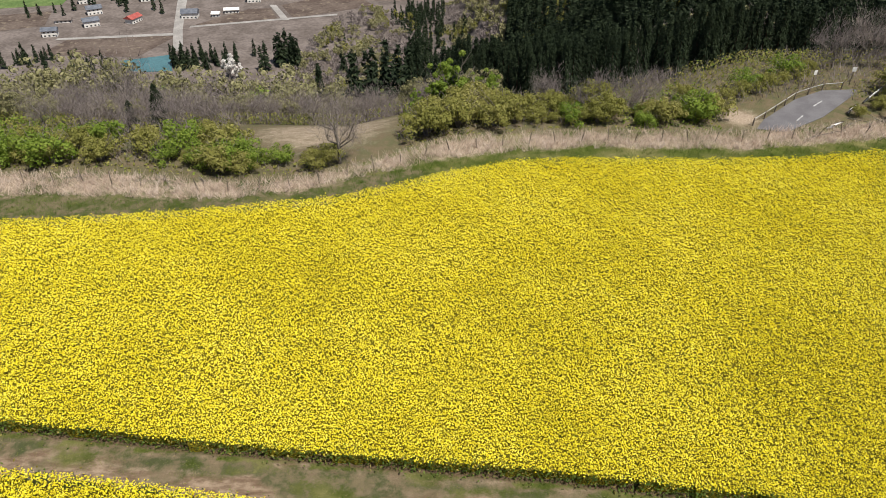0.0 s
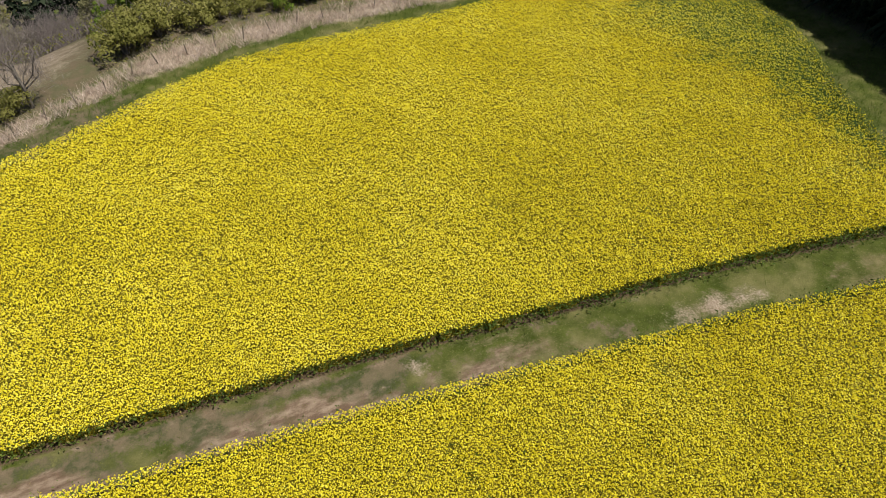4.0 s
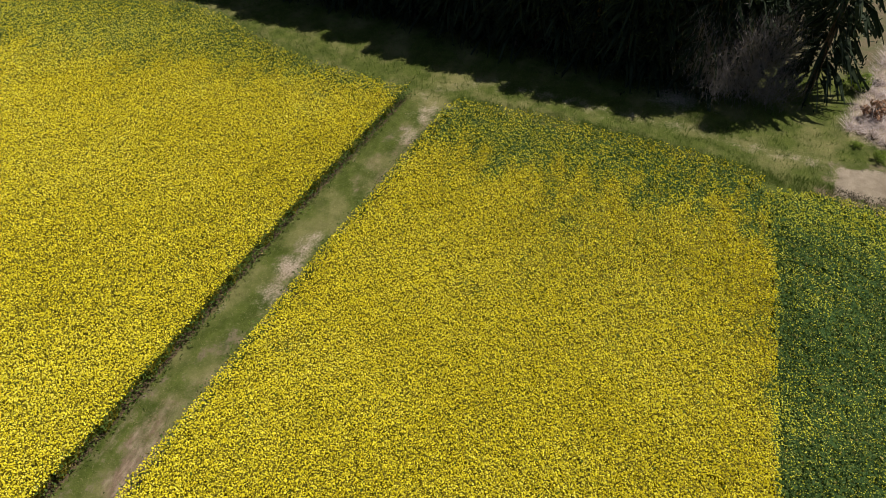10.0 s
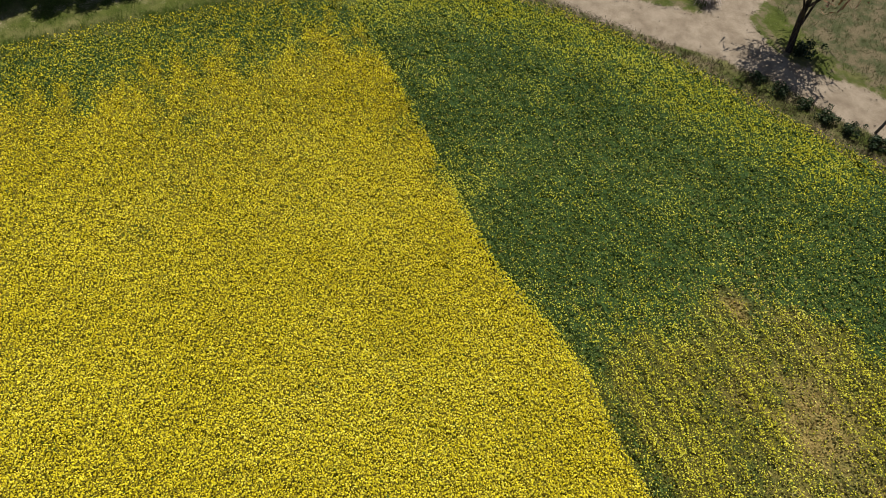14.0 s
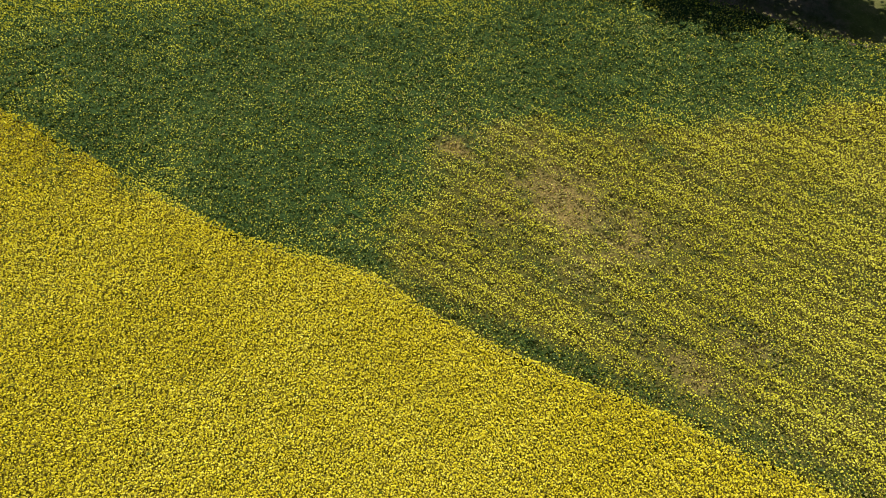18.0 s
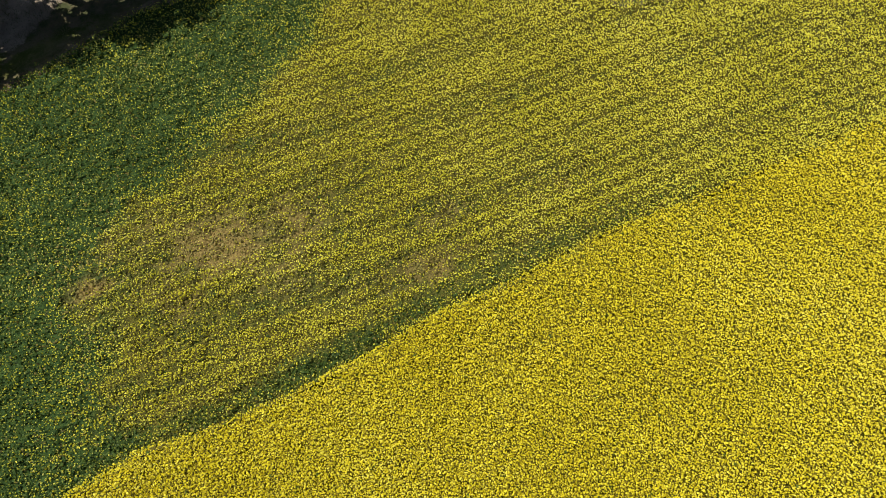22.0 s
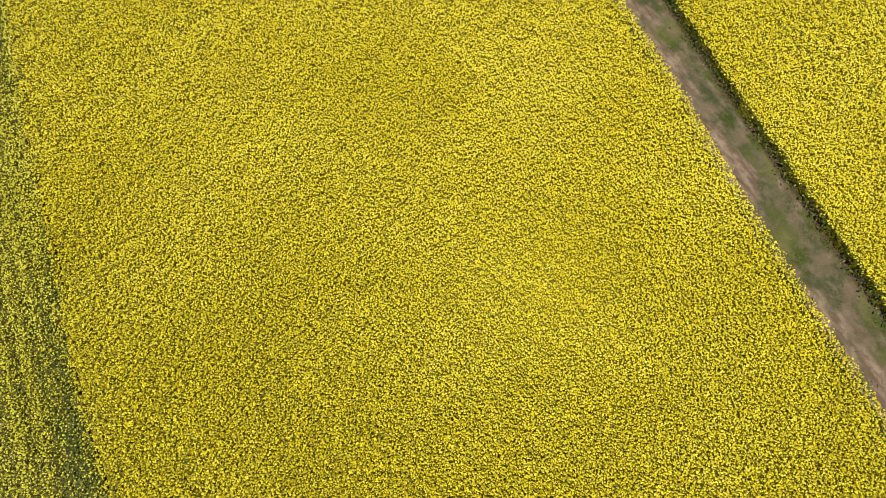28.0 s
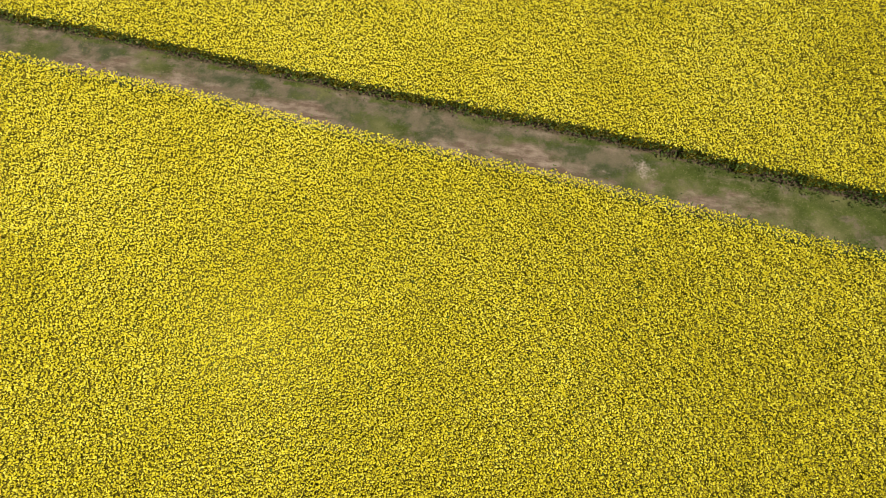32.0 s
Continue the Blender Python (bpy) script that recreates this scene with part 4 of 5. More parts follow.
broad_fresh = tree_thing("broadleaf_tree", broad_mesh(21, 7.0, 2.8, 2400, 0.20), GREY_BARK, FRESH, "bright fresh-green broadleaf tree on the slope", "tree")
broad_fresh.matrix_basis = at_ground(-0.8, 55.8, 0)
broad_fresh.scale = (0.62, 0.62, 0.62)
broad_olive = tree_thing("broadleaf_tree", broad_mesh(22, 6.5, 3.0, 1500, 0.20, 0.9), GREY_BARK, PALE_OLIVE, "olive young-leafed broadleaf tree on the slope", "tree")
broad_olive.matrix_basis = at_ground(-31, 74, 60)
bare_tree = tree_thing("bare_tree", bare_mesh(31, 7.0, 2.6, 2200, 0.012, 0.8), GREY_BARK, BUDS, "leafless grey tree with fine twigs", "tree", "crown")
bare_tree.matrix_basis = at_ground(-7.5, 44.5, 0)
bare_tree.scale = (0.8, 0.8, 0.8)
shrub_fresh = tree_thing("shrub", shrub_mesh(41), GREY_BARK, FRESH, "bright green shrub beyond the fence", "shrub", "foliage", "stem")
shrub_fresh.matrix_basis = at_ground(-14.6, 44.4, 0)
shrub_olive = tree_thing("shrub", shrub_mesh(42, 2.4, 1.8, 2100), GREY_BARK, YOLIVE, "olive-green shrub beyond the fence", "shrub", "foliage", "stem")
shrub_olive.matrix_basis = at_ground(-22, 46.2, 0)

for x, y, s in ((-2.4, 56.2, 0.4), (0.9, 57.4, 0.8), (4.0, 57.0, 0.55)):
    copy_at(broad_fresh, x, y, rng.uniform(0, 360), s)
for k in range(70):
    x = rng.uniform(-46, 17)
    y = np.interp(x, [p[0] for p in STRAW_BAND], [p[1] for p in STRAW_BAND]) + abs(rng.normal(0, 1.7)) + 1.3
    if -13 < x < -3 and rng.uniform(0, 1) < 0.8:
        continue
    copy_at((shrub_fresh, shrub_olive, shrub_olive, shrub_olive)[k % 4], x, y, rng.uniform(0, 360), rng.uniform(0.6, 1.25))
for k in range(26):
    copy_at((shrub_olive, shrub_fresh)[k % 3 == 0], rng.uniform(5, 22), rng.uniform(51.5, 57), rng.uniform(0, 360), rng.uniform(0.3, 0.65))
grey_tree = tree_thing("budding_tree", bare_mesh(26, 6.2, 3.0, 1500, 0.024, 0.9), GREY_BARK, BUDS, "grey-brown tree just coming into bud", "tree")
grey_tree.matrix_basis = at_ground(-30, 62, 0)
for k in range(420):
    x, y = rng.uniform(-70, 6), 51 + 50 * rng.uniform(0, 1)
    drift = float(wave(x, y, 11.0, 0.7)) + rng.normal(0, 0.3)
    kind = grey_tree if drift < -0.35 else broad_olive if drift < 0.9 else broad_fresh
    if k % 11 == 0 or (-33 < x < -8 and y < 66 and k % 4):
        kind = (bare_tree, grey_tree)[k % 2]
    if -20 < x < -3 and y < 64 or x > -3 and y < 60:
        continue
    copy_at(kind, x, y, rng.uniform(0, 360), rng.uniform(0.36, 0.58) + 0.004 * (y - 50))


# larger shrubs round the road and behind the fence
for x, y, s in ((1.5, 54.3, 1.1), (3.6, 54.0, 1.0), (5.6, 53.4, 0.8), (2.6, 56.2, 1.2), (7.4, 53.2, 0.6), (18.0, 51.6, 0.95), (22.0, 52.6, 0.95), (24.0, 56.0, 0.6), (25.6, 57.0, 0.7), (27.2, 57.6, 0.55), (28.6, 58.6, 0.7),
                (30.2, 59.8, 0.6), (32.0, 60.8, 0.7), (33.8, 62.4, 0.65), (41.4, 55.6, 1.5), (43.8, 57.2, 1.6), (38.2, 55.4, 0.8), (39.6, 58.4, 1.0), (36.4, 54.4, 0.6), (41.8, 59.0, 1.2), (45.5, 55.0, 1.3), (34.0, 52.9, 0.5)):
    copy_at(shrub_olive, x, y, 67 * x, s)
for x, y, s in ((20.2, 52.0, 1.15), (21.0, 53.4, 0.9), (26.4, 58.4, 0.9), (31.2, 61.6, 1.0), (40.2, 56.6, 0.8), (-13.5, 44.0, 0.8), (-11.8, 44.4, 0.7)):
    copy_at(shrub_fresh, x, y, 67 * x, s)
for x, y, s in ((37.0, 64.2, 0.7), (39.6, 65.0, 0.8), (42.5, 64.0, 0.8), (11.5, 54.0, 0.45), (13.5, 54.6, 0.5), (15.5, 53.2, 0.4), (16.6, 54.6, 0.55), (8.8, 55.6, 0.5), (43.0, 53.8, 0.45), (38.6, 53.0, 0.35), (45.6, 57.6, 0.6)):
    copy_at(grey_tree, x, y, 67 * x, s)
white_tree = tree_thing("blossoming_tree", broad_mesh(27, 8.0, 3.6, 1100, 0.42, 0.9), GREY_BARK, BLOSSOM, "tree in full white blossom among bare woods", "tree")
white_tree.matrix_basis = at_ground(-150, 465, 0)
white_tree.scale = (2.0, 2.0, 2.0)
copy_at(white_tree, -143, 462, 80, 1.5)


def undergrowth():
    """Brush and saplings that cover the slope under the trees."""
    rng = np.random.default_rng(9)
    p = scatter(130000, (-70, 60, 42, 105), None, rng)
    x, y = p.T
    rim = np.interp(x, [q[0] for q in STRAW_BAND], [q[1] for q in STRAW_BAND])
    keep = (y > rim + 0.6) & ~inside(x, y, ROAD) & ~((x > 22) & (y < 56) & (x < 46) & (x - 27 > y - 55) | inside(x, y, [(22, 50), (24, 50), (29.6, 54.6), (27, 55.5), (22.5, 54.5)])) & ~((np.abs(x + 11) < 7.5) & (y < 62) & (y > 45))
    x, y = x[keep], y[keep]
    z = height(x, y) + rng.uniform(0.1, 1.3, len(x)) * smooth(y - rim[keep], 0, 6)
    tone = wave(x, y, 7.0, 0.3) + rng.normal(0, 0.35, len(x)) + 0.5 * np.exp(-(y - rim[keep]) / 3.0)
    for lo, hi, mat, lab in ((-9, 0.0, BUDS, "grey leafless brush"), (0.0, 0.75, YOLIVE, "olive undergrowth"), (0.75, 9, FRESH, "fresh green undergrowth")):
        s = (tone >= lo) & (tone < hi)
        q = np.stack([x[s], y[s], z[s]], -1)
        tagged(new("undergrowth", mesh_of("undergrowth", [blades(q - [0, 0, 0.3], 0.7, 0.75, 0.05, rng) if mat is BUDS else leaves(q, 0.14, 0.4, 1.7, rng)], mat)), lab + " on the slope", "undergrowth", kind="stuff")


undergrowth()


def far_woods():
    """The woods down the slope and over the ridge, joined."""
    rng = np.random.default_rng(77)
    kits = {"cedar": (cedar_mesh(4, 11, 1.7, 110, 2, 0.26, 0.72, 1.7)[1], CEDAR), "olive": (broad_mesh(23, 7, 3.6, 800, 0.30, 1.2)[1], PALE_OLIVE),
            "grey": (bare_mesh(24, 7, 3.2, 300, 0.04, 1.1)[1] + broad_mesh(28, 7, 3.2, 380, 0.20, 1.1)[1], BUDS), "fresh": (broad_mesh(25, 7, 3.2, 620, 0.32, 1.15)[1], FRESH)}
    kits["far_cedar"] = (cedar_mesh(14, 12, 2.2, 44, 1, 0.7, 0.72, 4.0)[1], CEDAR)
    kits["far_olive"] = (broad_mesh(15, 7, 3.6, 110, 0.85, 1.2)[1], PALE_OLIVE)
    kits["far_grey"] = (bare_mesh(16, 7, 3.2, 60, 0.14, 2.0)[1] + broad_mesh(29, 7, 3.2, 60, 0.7, 1.1)[1], BUDS)
    kits["far_fresh"] = (broad_mesh(17, 7, 3.2, 100, 0.85, 1.15)[1], YOLIVE)
    kits["mid_olive"] = (broad_mesh(35, 7, 3.6, 270, 0.52, 1.2)[1], PALE_OLIVE)
    kits["mid_grey"] = (bare_mesh(36, 7, 3.2, 110, 0.09, 1.4)[1] + broad_mesh(39, 7, 3.2, 150, 0.40, 1.1)[1], BUDS)
    kits["mid_fresh"] = (broad_mesh(37, 7, 3.2, 230, 0.52, 1.15)[1], YOLIVE)
    kits["mid_cedar"] = (cedar_mesh(38, 12, 2.1, 90, 2, 0.40, 0.72, 2.6)[1], CEDAR)
    heaps = {k: [] for k in kits}
    heaps["cedar"] += far_cedars
    for x, y, size in ((-315, 480, 1.25), (-304, 490, 1.38), (-298, 494, 1.12), (-293, 498, 0.88), (-267, 483, 1.12), (-253, 477, 0.88), (-248, 474, 1.12), (-242, 478, 1.25), (-235, 475, 0.88), (-192, 483, 1.38), (-189, 490, 1.5), (-186, 480, 1.5), (-181, 490, 1.38), (-179, 501, 1.38), (-173, 485, 1.25), (-170, 496, 1.25), (-165, 490, 1.12), (-160, 498, 1.25), (-154, 502, 1.12), (-142, 509, 1.12), (-118, 488, 2.12), (-114, 493, 2.25), (-109, 490, 2), (-122, 494, 1.75), (-325, 619, 1.25), (-278, 616, 1.25), (-256, 622, 1.25), (-245, 611, 1.12)):
        heaps["mid_cedar"].append((x, y, float(height(x, y)), size, 0.3 * x))
    for cx, cy, wx, wy, n, size in ((-112, 488, 8, 8, 9, 1.8), (-186, 484, 9, 7, 12, 1.3), (-166, 490, 9, 6, 8, 1.1), (-303, 488, 14, 7, 12, 1.0), (-248, 470, 13, 6, 9, 0.9), (-68, 470, 4, 4, 3, 1.6), (-340, 600, 12, 8, 6, 0.9), (-290, 640, 16, 6, 10, 1.1)):
        for _ in range(n):
            x, y = cx + rng.normal(0, wx), cy + rng.normal(0, wy)
            heaps["mid_cedar"].append((x, y, float(height(x, y)), size * rng.uniform(0.75, 1.1), rng.uniform(0, 6.28)))
    for k in range(16700):
        d, a = 60 + 640 * rng.uniform(0, 1) ** 0.8, radians(rng.uniform(-48, 46))
        if k >= 12500:
            d, a = rng.uniform(120, 330), radians(rng.uniform(0, 42))
        if k >= 15500:
            d, a = rng.uniform(260, 640), radians(rng.uniform(-3, 9))
        x, y = d * math.sin(a), d * math.cos(a)
        if y < 92 and -66 < x < 2:
            continue
        z = float(height(x, y))
        if (y > 420 + 200 * float(smooth(x / y, -0.30, -0.10))) or (y < 126 and -0.05 * y < x < 0.76 * y):
            continue
        if -290 < x < -178 and y > 370:
            continue
        mixv = float(wave(x, y, 26.0, 0.7)) + rng.normal(0, 0.25)
        pine = x > -0.06 * y - 2 + 9 * math.sin(y * 0.05) and mixv < 0.7 and not (56 < x < 98 and 178 < y < 225) and not (0.0 < x / y < 0.09 and y > 300)
        kind = "cedar" if pine or (mixv > 1.0) else "grey" if mixv < -0.1 else "olive" if mixv < 0.62 else "fresh"
        if d > 165:
            kind = ("mid_" if d < 330 else "far_") + kind
        heaps[kind].append((x, y, z, rng.uniform(0.75, 1.25), rng.uniform(0, 6.28)))
    names = {"cedar": "dark cedar wood on the far slope", "olive": "olive young-leafed wood on the slope", "grey": "leafless grey wood on the slope", "fresh": "bright green trees scattered on the slope"}
    for kind, rows in heaps.items():
        if not rows:
            continue
        rows = np.array(rows)
        groups = []
        for v, f in kits[kind][0]:
            c, s = np.cos(rows[:, 4])[:, None], np.sin(rows[:, 4])[:, None]
            w = np.stack([v[None, :, 0] * c - v[None, :, 1] * s, v[None, :, 0] * s + v[None, :, 1] * c, np.repeat(v[None, :, 2], len(rows), 0)], -1)
            w = w * rows[:, 3][:, None, None] + rows[:, None, :3]
            groups.append((w.reshape(-1, 3), (f[None] + (np.arange(len(rows)) * len(v))[:, None, None]).reshape(-1, f.shape[1])))
        tagged(new("far_woodland", mesh_of("far_woodland", groups, kits[kind][1])), names[kind.replace("far_", "").replace("mid_", "")], "woodland", kind="stuff")


far_woods()


# ---- the edge of the hilltop: fence, dead grass, road ----
def post_mesh(name, tall, r, seed=0):
    rng = np.random.default_rng(seed)
    v, f = tube([(0, 0, -0.3), (0, 0, tall * 0.5), (0.01, 0.01, tall - 0.03), (0.01, 0.01, tall)], [r, r * 0.97, r * 0.92, r * 0.6], 7)
    v = v + rng.normal(0, 0.004, v.shape)
    cap = (v[-7:], np.array([range(7)]))
    return mesh_of(name, [(v, f), cap], POST_WOOD)


def wire_fence():
    fence = tagged(new("fence"), "rough fence of thin weathered posts and sagging wire", "fence")
    rng = np.random.default_rng(3)
    kinds = [post_mesh("post", 0.85 + 0.12 * k, 0.034, k) for k in range(3)]
    spots = along(FENCE, 2.05)
    tops = []
    for k, (x, y, turn) in enumerate(spots):
        m = pose(x, y, float(height(x, y)), rng.normal(0, 8), rng.normal(0, 8), rng.uniform(0, 90))
        ob = part("post", kinds[k % 3], None, fence)
        ob.matrix_basis = m
        tops.append(m)
    for h in (0.4, 0.75):
        pts = []
        for a, b in zip(tops, tops[1:]):
            p, q = a @ Vector((0, 0, h)), b @ Vector((0, 0, h))
            pts += [p, (p + q) / 2 - Vector((0, 0, 0.05))]
        part("wire", [tube(np.array(pts), [0.005] * len(pts), 3)], POST_WOOD, fence)
    return fence


wire_fence()


def grass_stuff(name, label, category, poly, per, length, width, lean, mat, clump=0, rng_seed=1, box=None, avoid=()):
    rng = np.random.default_rng(rng_seed)
    xs, ys = [p[0] for p in poly], [p[1] for p in poly]
    box = box or (min(xs), max(xs), min(ys), max(ys))
    n = int((box[1] - box[0]) * (box[3] - box[2]) * per)
    p = scatter(n, box, poly, rng)
    for bad in avoid:
        p = p[~inside(p[:, 0], p[:, 1], bad)]
    if clump:
        p = np.repeat(p, clump, 0) + rng.normal(0, 0.09, (len(p) * clump, 2))
    q = np.concatenate([p, height(p[:, 0], p[:, 1])[:, None] - 0.02], 1)
    return tagged(new(name, mesh_of(name, [blades(q, lean, length, width, rng)], mat)), label, category, kind="stuff")


grass_stuff("dead_grass", "pale straw-coloured dead grass along the fence", "grass", BAND, 16.0, 0.55, 0.032, 0.8, STRAW, 5, 21)
grass_stuff("dead_grass", "flattened pinkish dead pampas grass", "grass", PAMPAS, 4.0, 0.62, 0.03, 1.5, PINK_STRAW, 24, 22)
grass_stuff("grass_tufts", "dark tufts standing in flattened dead grass", "grass", PAMPAS, 0.55, 0.42, 0.035, 0.9, VERGE, 40, 32)
STRIP = [(-46.3, 34.8), (-27.8, 35.7), (-21, 36.3), (-14.2, 37.3), (-7.1, 38.9), (-3.5, 40.3), (0.3, 42.3), (4.4, 43.7), (8.5, 44.1), (16.6, 44), (24.9, 44.5), (32.7, 45.9), (41.7, 48.6)] + STRAW_IN
grass_stuff("grass", "short green grass strip beside the field", "grass", STRIP, 14.0, 0.22, 0.03, 0.5, BLADE, 4, 23)
EDGE = [(36.2, 13), (37.4, 18.4), (39.8, 24.9), (42.3, 30), (43.8, 38.4), (46.2, 44.4), (60, 44), (60, 0), (47.2, -5.1), (41.7, -12.1), (36.8, -15.1), (36.2, -11.8), (33.6, -11.3), (34.5, -5.1), (35.8, 0.9), (35.6, 10)]
grass_stuff("grass", "short trodden grass beside the wood", "grass", EDGE, 10.0, 0.20, 0.03, 0.5, BLADE, 4, 24)
TALL = [(35.7, 10.4), (36.7, 10), (36.6, 4.8), (35.6, -1.8), (34.6, -6.5), (33.9, -11.6), (32.6, -11.5), (33.3, -6.5), (34.4, -1.8), (35.4, 4.8)]
grass_stuff("grass", "taller green grass at the end of the field", "grass", TALL, 70.0, 0.28, 0.022, 0.5, BLADE, 4, 31)
TRAIL = TRAIL_S + TRAIL_N[::-1]
grass_stuff("grass", "low grass along the earth track", "grass", [(max(-30, x), y) for x, y in TRAIL], 11.0, 0.11, 0.020, 0.8, TRACK_GRASS, 4, 25)
LIP = [(33.2, -11.2), (32.2, -15.3), (29.5, -17), (25.9, -19.3), (21.9, -21.8), (18.1, -23.1), (14.5, -24.5), (10.4, -25.5), (10.1, -28.8), (11.5, -28.4), (14.7, -26.9), (18.5, -25.6), (22, -23), (26.5, -20), (30.1, -18), (33.1, -15.6), (33.8, -11.6)]
grass_stuff("grass", "rough brown-green grass between crop and dirt road", "grass", LIP, 60.0, 0.20, 0.024, 0.8, VERGE, 4, 26)
grass_stuff("grass", "scattered weeds in the verge of the dirt road", "grass", LIP, 14.0, 0.16, 0.022, 0.8, WEED, 4, 33)
grass_stuff("weeds", "patchy low weeds with bare spots beside the dirt road", "weeds", WEEDS, 22.0, 0.18, 0.026, 0.9, WEED, 6, 27)
grass_stuff("weeds", "dry weeds on darkened soil under shady trees", "weeds", SHADE, 6.0, 0.25, 0.05, 0.9, WEED, 4, 28)
grass_stuff("weeds", "rough weeds south of the dirt road", "weeds", SOUTH, 24.0, 0.16, 0.026, 0.9, WEED, 4, 29)


def asphalt_road():
    me = bmesh.new()
    top = [me.verts.new((x, y, float(height(x, y)) + 0.05)) for x, y in ROAD]
    low = [me.verts.new((x, y, float(height(x, y)) - 0.3)) for x, y in ROAD]
    me.faces.new(top)
    n = len(ROAD)
    for i in range(n):
        me.faces.new((top[i], low[i], low[(i + 1) % n], top[(i + 1) % n]))
    bmesh.ops.recalc_face_normals(me, faces=me.faces)
    bmesh.ops.triangulate(me, faces=[f for f in me.faces if len(f.verts) > 4])
    road = tagged(part("road", me, ASPHALT), "grey asphalt road curving past the fence", "road", kind="structure")
    rng = np.random.default_rng(4)
    for (x0, y0, x1, y1, w) in ((28.6, 52.0, 29.5, 53.0, 0.12), (31.2, 54.9, 32.4, 56.0, 0.11)):
        d = Vector((x1 - x0, y1 - y0, 0)).normalized()
        s = Vector((-d.y, d.x, 0)) * w / 2
        z = 0.054
        bm = bmesh.new()
        q = [bm.verts.new((Vector((x, y, z)) + k * s)) for x, y, k in ((x0, y0, 1), (x1, y1, 1), (x1, y1, -1), (x0, y0, -1))]
        bm.faces.new(q)
        part("road_marking", bm, LINE_PAINT, road)
    return road


asphalt_road()


def guard_posts():
    rail = tagged(new("guard_rail"), "low weathered roadside guard fence", "guard rail")
    side = [(25.2, 50.7), (26.5, 51.9), (30.7, 56.0), (33.7, 57.9), (36.9, 58.5)]
    me = post_mesh("post", 0.7, 0.06, 9)
    spots = along(side, 1.9)
    for x, y, turn in spots:
        part("post", me, None, rail).matrix_basis = pose(x - 0.5, y + 0.4, float(height(x, y)))
    pts = np.array([(x - 0.5, y + 0.4, float(height(x, y)) + 0.62) for x, y, _ in spots])
    part("rail", [tube(pts, [0.03] * len(pts), 5)], LINE_PAINT, rail, "thin pale rail")


guard_posts()

WHITE_PAINT = surface("flaking_white_paint", (0.55, 0.54, 0.52), (0.72, 0.71, 0.69), 2.0, 0.7, 0.2, 0.1)


def slat_panel(x0, y0, x1, y1, lean, slats=4):
    """A broken panel of white slats, fallen over in the verge."""
    root = tagged(new("fallen_fence"), "fallen white slatted fence panel in the verge", "fence")
    long = math.hypot(x1 - x0, y1 - y0)
    root.matrix_basis = pose(x0, y0, float(height(x0, y0)), lean, 0, math.degrees(math.atan2(y1 - y0, x1 - x0)))
    for k in range(slats):
        part("slat", [tube([(0, 0, 0.25 + 0.26 * k), (long / 2, 0.02, 0.23 + 0.26 * k), (long, 0, 0.25 + 0.26 * k)], [0.05, 0.05, 0.05], 4)], WHITE_PAINT, root)
    for u in (0.12, 0.88):
        part("post", [tube([(long * u, 0.06, -0.2), (long * u, 0.06, 0.28 + 0.26 * slats)], [0.045, 0.04], 4)], POST_WOOD, root)
    return root


slat_panel(35.6, 55.5, 37.7, 57.6, 25, 3)
slat_panel(39.8, 59.4, 41.4, 61.0, -30, 5)
slat_panel(30.2, 50.6, 31.6, 51.6, 55, 2)
slat_panel(33.2, 53.4, 34.2, 54.6, 40, 2)


def dead_branch(seed):
    rng = np.random.default_rng(seed)
    wood = [tube([(-1.1, 0, 0.05), (0, 0.1, 0.25), (1.0, -0.1, 0.55)], [0.05, 0.04, 0.015], 5)]
    for _ in range(5):
        u = rng.uniform(-0.8, 0.8)
        wood.append(tube([(u, 0.05, 0.25), (u + rng.normal(0.2, 0.4), rng.normal(0, 0.5), rng.uniform(0.3, 0.9))], [0.025, 0.006], 4))
    return tagged(new("dead_branch", mesh_of("dead_branch", wood, GREY_BARK)), "grey fallen branch in dead grass", "branch", "fallen branches by the fence")


branch = dead_branch(71)
branch.matrix_basis = at_ground(32.4, 50.9, 30)
for k, (x, y) in enumerate(((30.6, 49.7), (34.0, 51.0), (35.2, 51.8), (36.6, 52.4), (38.0, 52.2), (39.4, 53.4), (41.0, 53.6), (37.2, 53.6), (43.0, 54.6), (33.4, 51.9), (28.9, 48.9), (40.2, 52.4), (-19.5, 42.0), (-25.5, 42.0), (-16.5, 41.4))):
    copy_at(branch, x, y, 73 * k, 0.75 + 0.1 * (k % 4))


def road_sign(x, y, turn):
    root = tagged(new("road_sign"), "small pale roadside sign on a thin post", "sign")
    root.matrix_basis = at_ground(x, y, turn, sink=0.0)
    part("pole", [tube([(0, 0, -0.3), (0, 0, 1.7)], [0.035, 0.035], 6)], POST_WOOD, root)
    part("plate", box_bm(-0.17, 0.17, -0.04, -0.015, 1.3, 1.7), WHITE_PAINT, root)
    return root


SIGNS = ((32.6, 58.8, 20), (36.4, 59.6, -10))

